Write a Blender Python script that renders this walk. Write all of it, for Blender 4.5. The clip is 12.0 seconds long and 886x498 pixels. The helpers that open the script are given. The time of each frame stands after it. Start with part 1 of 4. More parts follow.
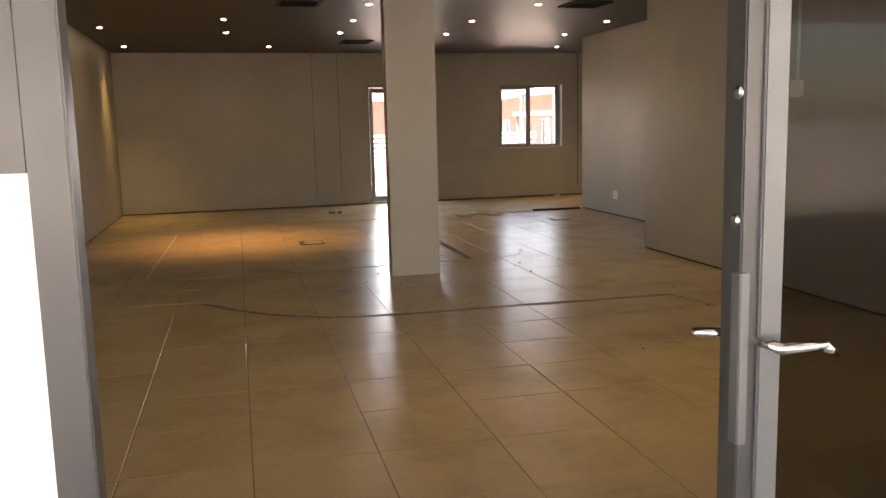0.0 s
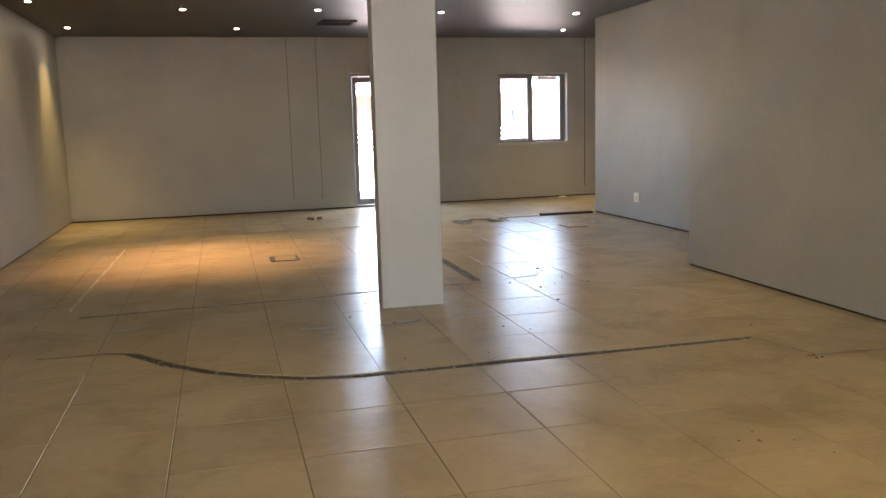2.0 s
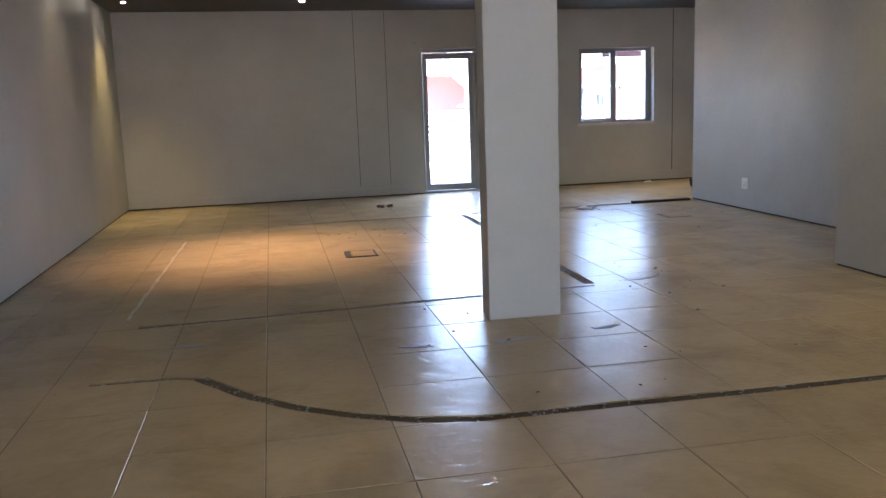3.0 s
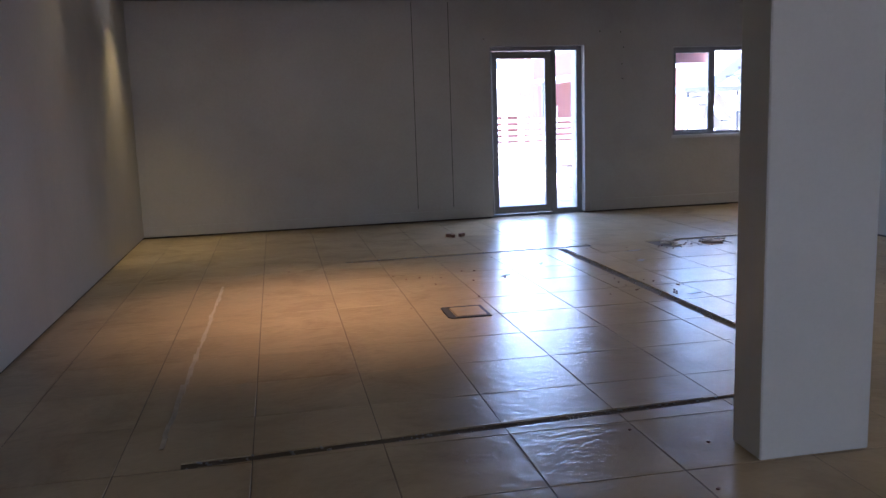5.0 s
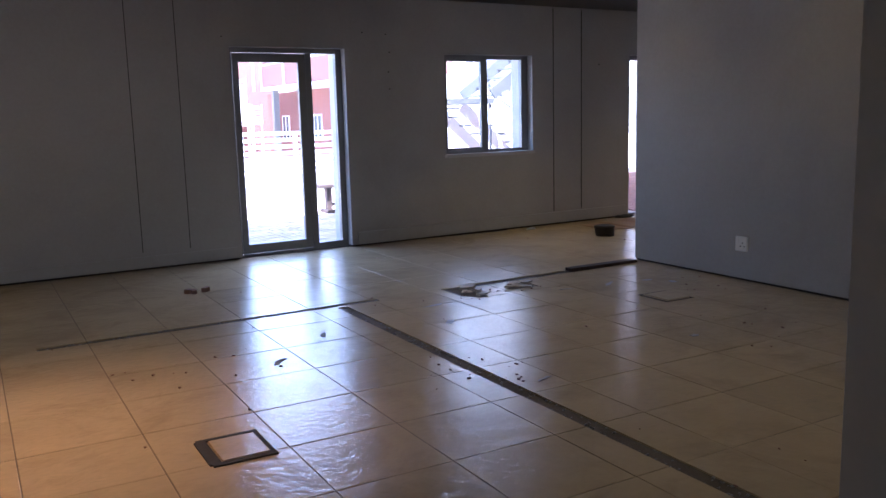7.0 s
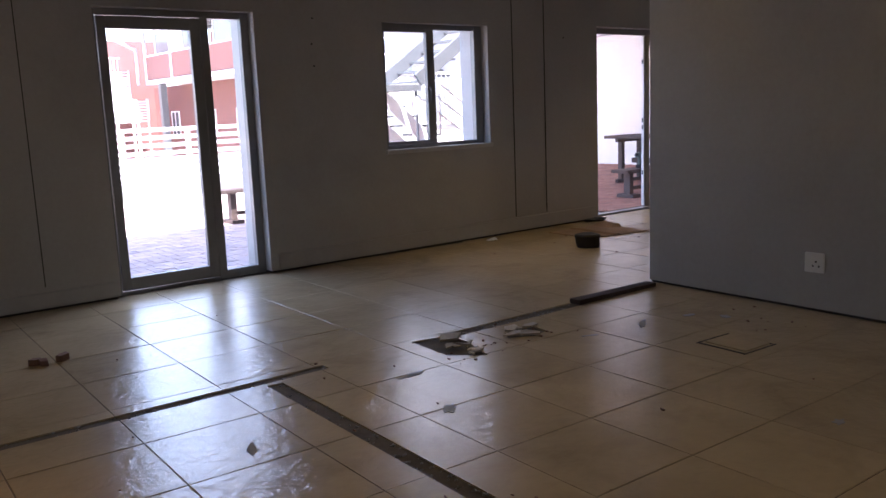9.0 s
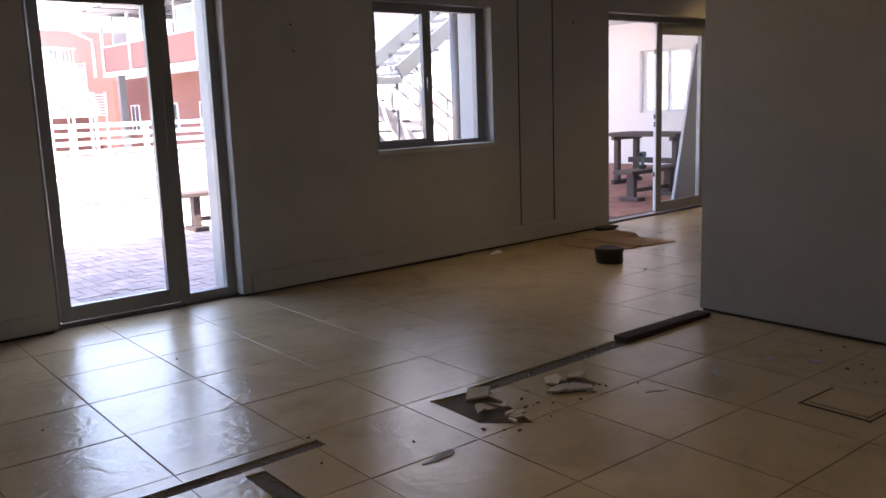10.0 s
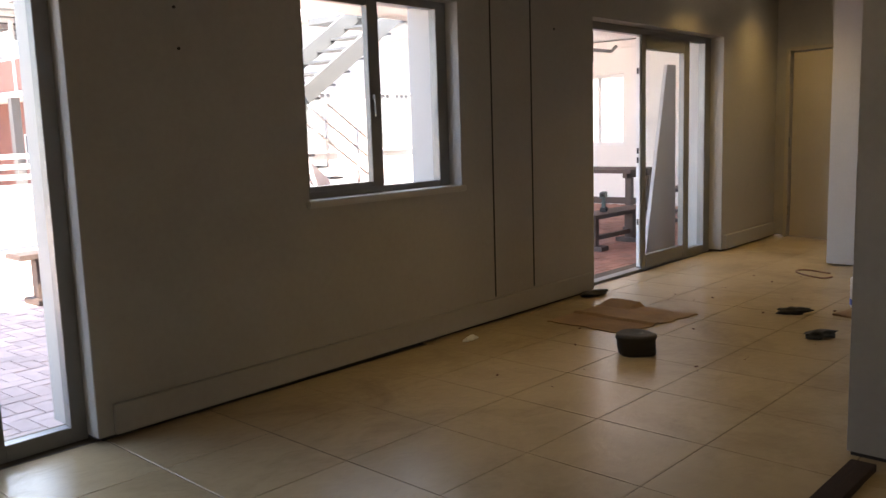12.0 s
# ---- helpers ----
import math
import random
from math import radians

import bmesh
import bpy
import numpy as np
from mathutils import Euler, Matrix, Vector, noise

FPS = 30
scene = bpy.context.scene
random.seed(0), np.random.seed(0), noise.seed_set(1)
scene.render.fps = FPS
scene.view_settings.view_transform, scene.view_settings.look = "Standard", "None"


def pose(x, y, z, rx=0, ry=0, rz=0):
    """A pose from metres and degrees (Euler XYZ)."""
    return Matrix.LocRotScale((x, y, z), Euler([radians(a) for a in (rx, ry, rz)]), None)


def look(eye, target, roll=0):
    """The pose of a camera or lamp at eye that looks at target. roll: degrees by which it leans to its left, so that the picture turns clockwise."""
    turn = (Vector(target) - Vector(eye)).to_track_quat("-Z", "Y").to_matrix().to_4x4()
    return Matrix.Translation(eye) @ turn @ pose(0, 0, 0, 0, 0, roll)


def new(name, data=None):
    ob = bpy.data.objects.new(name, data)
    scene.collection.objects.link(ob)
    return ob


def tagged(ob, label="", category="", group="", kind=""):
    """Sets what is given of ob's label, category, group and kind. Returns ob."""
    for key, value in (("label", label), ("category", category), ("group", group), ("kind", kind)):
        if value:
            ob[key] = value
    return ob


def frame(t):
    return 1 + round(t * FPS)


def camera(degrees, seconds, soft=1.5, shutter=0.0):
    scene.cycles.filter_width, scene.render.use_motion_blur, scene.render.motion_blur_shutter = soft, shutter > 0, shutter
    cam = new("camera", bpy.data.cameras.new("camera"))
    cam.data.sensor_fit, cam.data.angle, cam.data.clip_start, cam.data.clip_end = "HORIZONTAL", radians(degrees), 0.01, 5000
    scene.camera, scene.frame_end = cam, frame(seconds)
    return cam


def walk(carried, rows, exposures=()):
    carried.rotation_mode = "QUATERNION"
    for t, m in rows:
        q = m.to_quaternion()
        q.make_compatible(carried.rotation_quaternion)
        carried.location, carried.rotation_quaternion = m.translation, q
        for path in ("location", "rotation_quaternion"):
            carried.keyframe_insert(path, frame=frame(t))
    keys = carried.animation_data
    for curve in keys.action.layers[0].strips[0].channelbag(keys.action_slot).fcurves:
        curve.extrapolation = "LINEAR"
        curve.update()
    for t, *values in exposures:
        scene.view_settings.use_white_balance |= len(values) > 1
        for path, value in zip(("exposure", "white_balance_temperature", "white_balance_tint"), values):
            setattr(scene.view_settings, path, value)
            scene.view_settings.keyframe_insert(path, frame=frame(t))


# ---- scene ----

# ================= camera =================
cam = camera(55.6, 12.0)
PATH = [
    (0, (1.178, -0.946, 1.322), (1.706, 0.962, 1.037), -1.4),
    (0.5, (1.32, -0.558, 1.337), (1.903, 1.336, 1.068), -1.5),
    (1, (1.405, -0.132, 1.316), (1.986, 1.762, 1.038), -1.4),
    (1.5, (1.464, 0.254, 1.299), (2.034, 2.15, 1.016), -1.8),
    (2, (1.493, 0.679, 1.289), (2.055, 2.576, 0.994), -1.6),
    (2.5, (1.384, 1.152, 1.287), (1.931, 3.049, 0.966), -1.0),
    (3, (1.357, 1.686, 1.275), (1.805, 3.606, 0.941), -2.0),
    (3.5, (1.233, 2.19, 1.268), (1.62, 4.129, 0.968), -1.6),
    (5.5, (0.963, 4.3, 1.294), (1.482, 6.204, 0.969), -2.3),
    (6, (1.048, 4.731, 1.365), (1.911, 6.505, 1.035), -1.4),
    (6.5, (1.2, 5.211, 1.355), (2.188, 6.922, 1.047), -2.8),
    (7, (1.323, 5.687, 1.371), (2.353, 7.373, 1.061), -1.5),
    (9, (2.069, 7.642, 1.298), (3.291, 9.191, 0.968), -2.3),
    (9.5, (2.285, 8.149, 1.288), (3.558, 9.656, 0.957), -2.0),
    (10, (2.53, 8.647, 1.293), (3.813, 10.143, 0.95), -2.0),
    (10.5, (2.79, 9.158, 1.271), (4.087, 10.649, 0.963), -1.7),
    (11, (3.071, 9.636, 1.276), (4.416, 11.085, 0.97), -1.7),
    (11.5, (3.305, 10.092, 1.285), (4.718, 11.476, 0.993), -1.4),
    (12, (3.594, 10.504, 1.284), (5.081, 11.813, 1.007), -1.8),
]
EXPOSURES = [
    (0.0, 3.75, 8100, 21), (0.5, 4.1, 8700, 23), (1.5, 4.45, 7300, 16), (2.5, 4.45, 5700, 14), (3.5, 3.9, 5300, 19),
    (5.5, 3.38, 5000, 23), (7.0, 3.1, 5100, 25), (9.0, 2.7, 5900, 26), (10.5, 2.68, 6500, 22), (11.5, 2.5, 7000, 19), (12.0, 2.85, 7200, 18),
]
walk(cam, [(t, look(eye, target, roll)) for t, eye, target, roll in PATH], EXPOSURES)

# ================= world, sun, lights =================
world = bpy.data.worlds.new("sky")
scene.world = world
world.use_nodes = True
wn = world.node_tree.nodes
sky = wn.new("ShaderNodeTexSky")
sky.sky_type = "NISHITA"
sky.sun_disc = False
sky.sun_elevation, sky.sun_rotation = radians(61), radians(216)
world.node_tree.links.new(sky.outputs[0], wn["Background"].inputs[0])
wn["Background"].inputs[1].default_value = 0.15
sun_data = bpy.data.lights.new("sun", "SUN")
sun_data.energy, sun_data.angle, sun_data.color = 5.0, radians(0.5), (1.0, 0.95, 0.88)
sun = new("sun", sun_data)
sun.matrix_world = look((-3.5, -4.8, 10.7), (0, 0, 0))


def daylight(name, x, y, z, w, h, power, target, colour=(0.76, 0.87, 1.0), spread=180):
    d = bpy.data.lights.new(name, "AREA")
    d.shape, d.size, d.size_y, d.energy, d.color = "RECTANGLE", w, h, power, colour
    d.spread = radians(spread)
    ob = new(name, d)
    ob.matrix_world = look((x, y, z), target)
    return ob


SKY_DOOR, SKY_WINDOW, SKY_PATIO, FRONT_FILL = 2.2, 0.65, 0.9, 0.45
daylight("daylight_door", 4.6, 14.30, 1.1, 1.0, 1.9, SKY_DOOR, (4.0, 12.9, 0.1), spread=112)
daylight("daylight_window", 7.05, 14.30, 1.5, 1.1, 1.05, SKY_WINDOW, (6.4, 12.9, 0.6), spread=112)
daylight("daylight_patio_door", 10.5, 14.30, 1.1, 2.2, 1.9, SKY_PATIO, (10.5, 12.9, 0.3))
# added fill inside the shopfront; warm tint stands for the room's lamps
daylight("front_fill", 1.6, 0.5, 1.5, 4.6, 1.9, FRONT_FILL, (2.6, 20, 1.0), (1.0, 0.88, 0.72), 110)


# ================= materials =================
def material(name, colour, rough=0.6, metal=0.0, vary=0.15, scale=3.0, fine=60.0, bump=0.1, dirt=0.0, dirt_colour=(0.1, 0.08, 0.06), random_amount=0.0, island=False, spec=0.5, rough_vary=0.1, grain=None):
    """Procedural surface: two scales of tone, fine relief, optional stains."""
    m = bpy.data.materials.new(name)
    m.use_nodes = True
    nt = m.node_tree
    n, link = nt.nodes, nt.links.new
    b = n["Principled BSDF"]
    tc = n.new("ShaderNodeTexCoord")
    geo = n.new("ShaderNodeNewGeometry")
    mp = n.new("ShaderNodeMapping")
    link(geo.outputs["Position"], mp.inputs[0])
    if grain:
        mp.inputs["Scale"].default_value = grain
    a = n.new("ShaderNodeTexNoise")
    a.inputs["Scale"].default_value, a.inputs["Detail"].default_value = scale, 6
    f = n.new("ShaderNodeTexNoise")
    f.inputs["Scale"].default_value, f.inputs["Detail"].default_value = fine, 4
    link(mp.outputs[0], a.inputs["Vector"])
    link(mp.outputs[0], f.inputs["Vector"])
    mix = n.new("ShaderNodeMath")
    mix.operation = "MULTIPLY_ADD"
    link(f.outputs[0], mix.inputs[0])
    mix.inputs[1].default_value = 0.4
    link(a.outputs[0], mix.inputs[2])
    rng = n.new("ShaderNodeMapRange")
    rng.inputs["From Min"].default_value, rng.inputs["From Max"].default_value = 0.4, 1.0
    rng.inputs["To Min"].default_value, rng.inputs["To Max"].default_value = 1 - vary, 1 + vary
    link(mix.outputs[0], rng.inputs[0])
    value = rng.outputs[0]
    if random_amount:
        if island:
            src = geo.outputs["Random Per Island"]
        else:
            oi = n.new("ShaderNodeObjectInfo")
            src = oi.outputs["Random"]
        r2 = n.new("ShaderNodeMapRange")
        r2.inputs["To Min"].default_value, r2.inputs["To Max"].default_value = 1 - random_amount, 1 + random_amount
        link(src, r2.inputs[0])
        mul = n.new("ShaderNodeMath")
        mul.operation = "MULTIPLY"
        link(value, mul.inputs[0])
        link(r2.outputs[0], mul.inputs[1])
        value = mul.outputs[0]
    col = n.new("ShaderNodeVectorMath")
    col.operation = "SCALE"
    col.inputs[0].default_value = colour
    link(value, col.inputs["Scale"])
    out = col.outputs[0]
    if dirt:
        d = n.new("ShaderNodeTexNoise")
        d.inputs["Scale"].default_value, d.inputs["Detail"].default_value, d.inputs["Roughness"].default_value = scale * 0.9, 9, 0.68
        d.inputs["Distortion"].default_value = 0.6
        link(geo.outputs["Position"], d.inputs["Vector"])
        dr = n.new("ShaderNodeMapRange")
        dr.inputs["From Min"].default_value, dr.inputs["From Max"].default_value = 0.48, 0.80
        dr.inputs["To Max"].default_value = dirt
        link(d.outputs[0], dr.inputs[0])
        mc = n.new("ShaderNodeMix")
        mc.data_type = "RGBA"
        link(dr.outputs[0], mc.inputs["Factor"])
        link(out, mc.inputs["A"])
        mc.inputs["B"].default_value = (*dirt_colour, 1)
        out = mc.outputs["Result"]
    link(out, b.inputs["Base Color"])
    rr = n.new("ShaderNodeMapRange")
    rr.inputs["From Min"].default_value, rr.inputs["From Max"].default_value = 0.3, 0.75
    rr.inputs["To Min"].default_value, rr.inputs["To Max"].default_value = max(0.02, rough - rough_vary), min(1, rough + rough_vary)
    link(a.outputs[0], rr.inputs[0])
    link(rr.outputs[0], b.inputs["Roughness"])
    b.inputs["Metallic"].default_value = metal
    b.inputs["Specular IOR Level"].default_value = spec
    if bump:
        bp = n.new("ShaderNodeBump")
        bp.inputs["Strength"].default_value, bp.inputs["Distance"].default_value = bump, 0.01
        link(mix.outputs[0], bp.inputs["Height"])
        link(bp.outputs[0], b.inputs["Normal"])
    return m


def glass_material(name, tint=(0.95, 0.97, 0.97), gloss=0.035):
    m = bpy.data.materials.new(name)
    m.use_nodes = True
    nt = m.node_tree
    nt.nodes.remove(nt.nodes["Principled BSDF"])
    tr, gl, mx, lw, mt = (nt.nodes.new(k) for k in ("ShaderNodeBsdfTransparent", "ShaderNodeBsdfGlossy", "ShaderNodeMixShader", "ShaderNodeLayerWeight", "ShaderNodeMath"))
    tr.inputs[0].default_value = (*tint, 1)
    gl.inputs["Roughness"].default_value = 0.03
    mt.operation = "POWER"
    mt.inputs[1].default_value = 5.0
    add = nt.nodes.new("ShaderNodeMath")
    add.operation = "MULTIPLY_ADD"
    add.inputs[1].default_value, add.inputs[2].default_value = 12 * gloss, gloss
    nt.links.new(lw.outputs["Facing"], mt.inputs[0])
    nt.links.new(mt.outputs[0], add.inputs[0])
    nt.links.new(add.outputs[0], mx.inputs[0])
    nt.links.new(tr.outputs[0], mx.inputs[1])
    nt.links.new(gl.outputs[0], mx.inputs[2])
    nt.links.new(mx.outputs[0], nt.nodes["Material Output"].inputs[0])
    return m


def glow_material(name, colour, strength):
    m = bpy.data.materials.new(name)
    m.use_nodes = True
    b = m.node_tree.nodes["Principled BSDF"]
    b.inputs["Emission Color"].default_value = (*colour, 1)
    b.inputs["Emission Strength"].default_value = strength
    return m


def tile_material():
    """Worn glazed tile: cloudy beige, mop smears in the gloss, faint grime."""
    m = material("floor_tile", (0.43, 0.335, 0.205), 0.27, vary=0.10, scale=2.0, fine=18, bump=0.0, dirt=0.75, dirt_colour=(0.23, 0.17, 0.105), random_amount=0.05, rough_vary=0.1)
    nt = m.node_tree
    n, link = nt.nodes, nt.links.new
    b = n["Principled BSDF"]
    geo = n.new("ShaderNodeNewGeometry")
    for l in list(b.inputs["Roughness"].links):
        nt.links.remove(l)
    def smear(scale, detail, distortion, stretch):
        mp = n.new("ShaderNodeMapping")
        mp.inputs["Scale"].default_value = stretch
        link(geo.outputs["Position"], mp.inputs[0])
        t = n.new("ShaderNodeTexNoise")
        t.inputs["Scale"].default_value, t.inputs["Detail"].default_value, t.inputs["Distortion"].default_value = scale, detail, distortion
        link(mp.outputs[0], t.inputs["Vector"])
        return t.outputs[0]

    # the glaze is a clear coat over a matt body
    b.inputs["Specular IOR Level"].default_value = 0.0
    b.inputs["Roughness"].default_value = 0.8
    b.inputs["Coat Weight"].default_value = 0.85
    b.inputs["Coat IOR"].default_value = 1.5
    b.inputs["Coat Roughness"].default_value = 0.25
    bp = n.new("ShaderNodeBump")
    bp.inputs["Strength"].default_value, bp.inputs["Distance"].default_value = 0.42, 0.011
    link(smear(8.5, 3, 1.8, (1.0, 1.25, 1.0)), bp.inputs["Height"])
    link(bp.outputs[0], b.inputs["Coat Normal"])
    return m


M_WALL = material("wall_paint", (0.37, 0.35, 0.318), 0.42, vary=0.10, scale=1.1, fine=30, bump=0.06, rough_vary=0.0, dirt=0.28, dirt_colour=(0.22, 0.2, 0.17), spec=0.4)
M_PALE = material("pale_surface", (0.46, 0.445, 0.42), 0.5, vary=0.06, scale=2, bump=0.05)
M_CEIL = material("ceiling_paint", (0.050, 0.043, 0.040), 0.47, vary=0.15, scale=0.7, fine=20, bump=0.06, rough_vary=0.0)
M_TILE = tile_material()
M_GROUT = material("screed", (0.12, 0.099, 0.076), 0.9, spec=0.1, vary=0.3, scale=6, fine=90, bump=0.6, dirt=0.5, dirt_colour=(0.09, 0.075, 0.06))
M_JOINT = material("tile_joint", (0.14, 0.11, 0.08), 0.9, spec=0.1, vary=0.3, scale=5, bump=0.3)
M_GAP = material("dark_gap", (0.035, 0.03, 0.027), 0.9, vary=0.3, scale=8)
M_ALU = material("grey_aluminium", (0.22, 0.215, 0.21), 0.4, metal=0.35, vary=0.06, scale=4, bump=0.02)
M_ALU_BRIGHT = material("bright_aluminium", (0.10, 0.108, 0.118), 0.42, metal=0.25, vary=0.06, scale=4, bump=0.02)
M_ALU_DARK = material("dark_aluminium", (0.05, 0.052, 0.056), 0.4, metal=0.4, vary=0.08, scale=4, bump=0.02)
M_CHROME = material("chrome", (0.75, 0.75, 0.75), 0.12, metal=1.0, vary=0.03, bump=0.0, rough_vary=0.04)
M_WHITE = material("white_plastic", (0.75, 0.74, 0.70), 0.4, vary=0.04, scale=8, bump=0.02)
M_WHITEWALL = material("white_plaster", (0.78, 0.77, 0.75), 0.7, vary=0.05, scale=1.3, bump=0.1)
# plain white that stands for the sky's reflection in the side light
M_GLARE = material("white_glare", (0.8, 0.8, 0.8), 0.45, vary=0.04, scale=1.3, bump=0.02)
M_BLACK = material("black_rubber", (0.03, 0.028, 0.027), 0.75, vary=0.3, scale=10, bump=0.4)
M_DARKWOOD = material("dark_wood", (0.045, 0.030, 0.024), 0.85, spec=0.2, vary=0.35, scale=6, fine=60, bump=0.25, grain=(1, 12, 12))
M_BENCH = material("weathered_wood", (0.20, 0.145, 0.12), 0.7, vary=0.3, scale=4, fine=50, bump=0.3, grain=(1, 10, 10))
M_TABLE = material("dark_weathered_wood", (0.085, 0.058, 0.048), 0.7, vary=0.3, scale=4, fine=50, bump=0.3, grain=(1, 10, 10))
M_CARD = material("cardboard", (0.27, 0.165, 0.085), 0.85, vary=0.2, scale=7, fine=60, bump=0.2, dirt=0.4, dirt_colour=(0.14, 0.085, 0.05))
M_BRICK = material("paving_brick", (0.62, 0.48, 0.42), 0.85, vary=0.2, scale=5, fine=80, bump=0.4, random_amount=0.18)
M_BRICK_I = material("paving_brick_far", (0.62, 0.48, 0.42), 0.85, vary=0.2, scale=5, fine=80, bump=0.4, random_amount=0.18, island=True)
M_BRICK_RED = material("red_brick_floor", (0.30, 0.14, 0.10), 0.8, vary=0.2, scale=5, fine=80, bump=0.4, random_amount=0.2, island=True)
M_SAND = material("sand_bed", (0.48, 0.42, 0.37), 0.95, vary=0.15, scale=2, bump=0.4)
M_REDWALL = material("red_face_brick", (0.22, 0.10, 0.085), 0.85, vary=0.15, scale=2.5, fine=30, bump=0.3)
M_REDPANEL = material("red_render", (0.30, 0.14, 0.115), 0.75, vary=0.07, scale=1.5, bump=0.1)
M_STEEL = material("galvanised_steel", (0.17, 0.178, 0.182), 0.5, metal=0.4, vary=0.1, scale=5, bump=0.05)
M_WHITESTEEL = material("white_steel", (0.75, 0.75, 0.75), 0.5, vary=0.05, scale=4, bump=0.02)
M_CONC = material("concrete", (0.26, 0.25, 0.235), 0.85, vary=0.15, scale=2, fine=40, bump=0.3)
M_DOORWOOD = material("beige_door_paint", (0.42, 0.37, 0.29), 0.45, vary=0.06, scale=2, bump=0.04)
M_DARKGLASS = material("dark_window_glass", (0.10, 0.12, 0.13), 0.08, vary=0.2, scale=1.5, bump=0.0, rough_vary=0.04)
M_PALEGLASS = material("pale_window_glass", (0.22, 0.23, 0.24), 0.1, vary=0.2, scale=1.5, bump=0.0, rough_vary=0.04)
M_RUBBLE = material("tile_rubble", (0.40, 0.33, 0.235), 0.75, vary=0.25, scale=12, fine=80, bump=0.4, random_amount=0.15)
M_BROWN = material("brown_brick_rubble", (0.20, 0.11, 0.075), 0.9, vary=0.3, scale=14, bump=0.6)
M_BLUE = material("blue_plastic", (0.06, 0.12, 0.45), 0.35, vary=0.05, bump=0.0)
M_GREEN = material("green_grey_plastic", (0.08, 0.10, 0.09), 0.5, vary=0.1, bump=0.05)
M_GLASS = glass_material("clear_glass")
# clear shop glass; tint added to dim the light entering from the front
M_DIM_GLASS = glass_material("dimming_shop_glass", (0.48, 0.47, 0.455), 0.008)
M_LAMP = glow_material("lamp_glow", (1.0, 0.86, 0.58), 9.0)


# ================= builders =================
def prism(bm, pts, z0, z1):
    """Upright prism on a convex outline, given counter-clockwise."""
    lo = [bm.verts.new((x, y, z0)) for x, y in pts]
    hi = [bm.verts.new((x, y, z1)) for x, y in pts]
    k = len(pts)
    bm.faces.new(lo[::-1])
    bm.faces.new(hi)
    for i in range(k):
        bm.faces.new((lo[i], lo[(i + 1) % k], hi[(i + 1) % k], hi[i]))


def box(bm, x0, y0, z0, x1, y1, z1):
    prism(bm, ((x0, y0), (x1, y0), (x1, y1), (x0, y1)), z0, z1)


def obox(bm, m, sx, sy, sz):
    """Box of that size centred on the pose m."""
    bmesh.ops.create_cube(bm, size=1.0, matrix=m @ Matrix.Diagonal((sx, sy, sz, 1)))


def bar(bm, a, b, w, h=None):
    """Square bar from a to b."""
    a, b = Vector(a), Vector(b)
    d = b - a
    m = Matrix.Translation((a + b) / 2) @ d.to_track_quat("Y", "Z").to_matrix().to_4x4()
    obox(bm, m, w, d.length, h or w)


def tube(bm, a, b, r, seg=10, r2=None):
    a, b = Vector(a), Vector(b)
    d = b - a
    m = Matrix.Translation((a + b) / 2) @ d.to_track_quat("Z", "Y").to_matrix().to_4x4()
    bmesh.ops.create_cone(bm, cap_ends=True, segments=seg, radius1=r, radius2=r if r2 is None else r2, depth=d.length, matrix=m)


def revolve(bm, profile, seg=28, centre=(0, 0, 0)):
    """Surface turned round z from (radius, height) pairs."""
    rings = []
    for r, z in profile:
        rings.append([bm.verts.new((centre[0] + r * math.cos(2 * math.pi * i / seg), centre[1] + r * math.sin(2 * math.pi * i / seg), centre[2] + z)) for i in range(seg)])
    for p, q in zip(rings, rings[1:]):
        for i in range(seg):
            bm.faces.new((p[i], p[(i + 1) % seg], q[(i + 1) % seg], q[i]))
    bm.faces.new(rings[0][::-1])
    bm.faces.new(rings[-1])


def finish(name, bm, mat, bevel=0.0, smooth=False):
    if bevel:
        bmesh.ops.bevel(bm, geom=bm.edges[:], offset=bevel, segments=2, affect="EDGES", clamp_overlap=True)
    bmesh.ops.recalc_face_normals(bm, faces=bm.faces[:])
    me = bpy.data.meshes.new(name)
    bm.to_mesh(me)
    bm.free()
    me.materials.append(mat)
    if smooth:
        for p in me.polygons:
            p.use_smooth = True
    return me


def part(name, bm, mat, parent=None, label="", bevel=0.0, smooth=False):
    ob = new(name, finish(name, bm, mat, bevel, smooth))
    if parent is not None:
        ob.parent = parent
        ob.matrix_parent_inverse = Matrix.Translation(parent.location).inverted() if not parent.parent else Matrix()
    if label:
        ob["label"] = label
    return ob


def boxes(name, rows, mat, parent=None, label="", bevel=0.0):
    bm = bmesh.new()
    for r in rows:
        box(bm, *r)
    return part(name, bm, mat, parent, label, bevel)


def thing(name, label, category, group="", kind=""):
    return tagged(new(name), label, category, group, kind)


def structure(ob, label, category):
    return tagged(ob, label, category, kind="structure")


# ================= large structure =================
H = 2.66
YB = 13.93          # inner face of the back wall
YO = 14.35          # its outer face
YF = 0.30           # shopfront plane


def left_x(y):
    return -0.22 - 0.026 * (YB - y)


def near_x(y):
    return 5.63 - 0.045 * (7.055 - y)


def far_x(y):
    return 6.93 - 0.045 * (11.4 - y)


def outline_wall(name, pts, label, z0=0.018, z1=H, mat=None):
    bm = bmesh.new()
    prism(bm, pts, z0, z1)
    return structure(part(name, bm, mat or M_WALL), label, "wall")


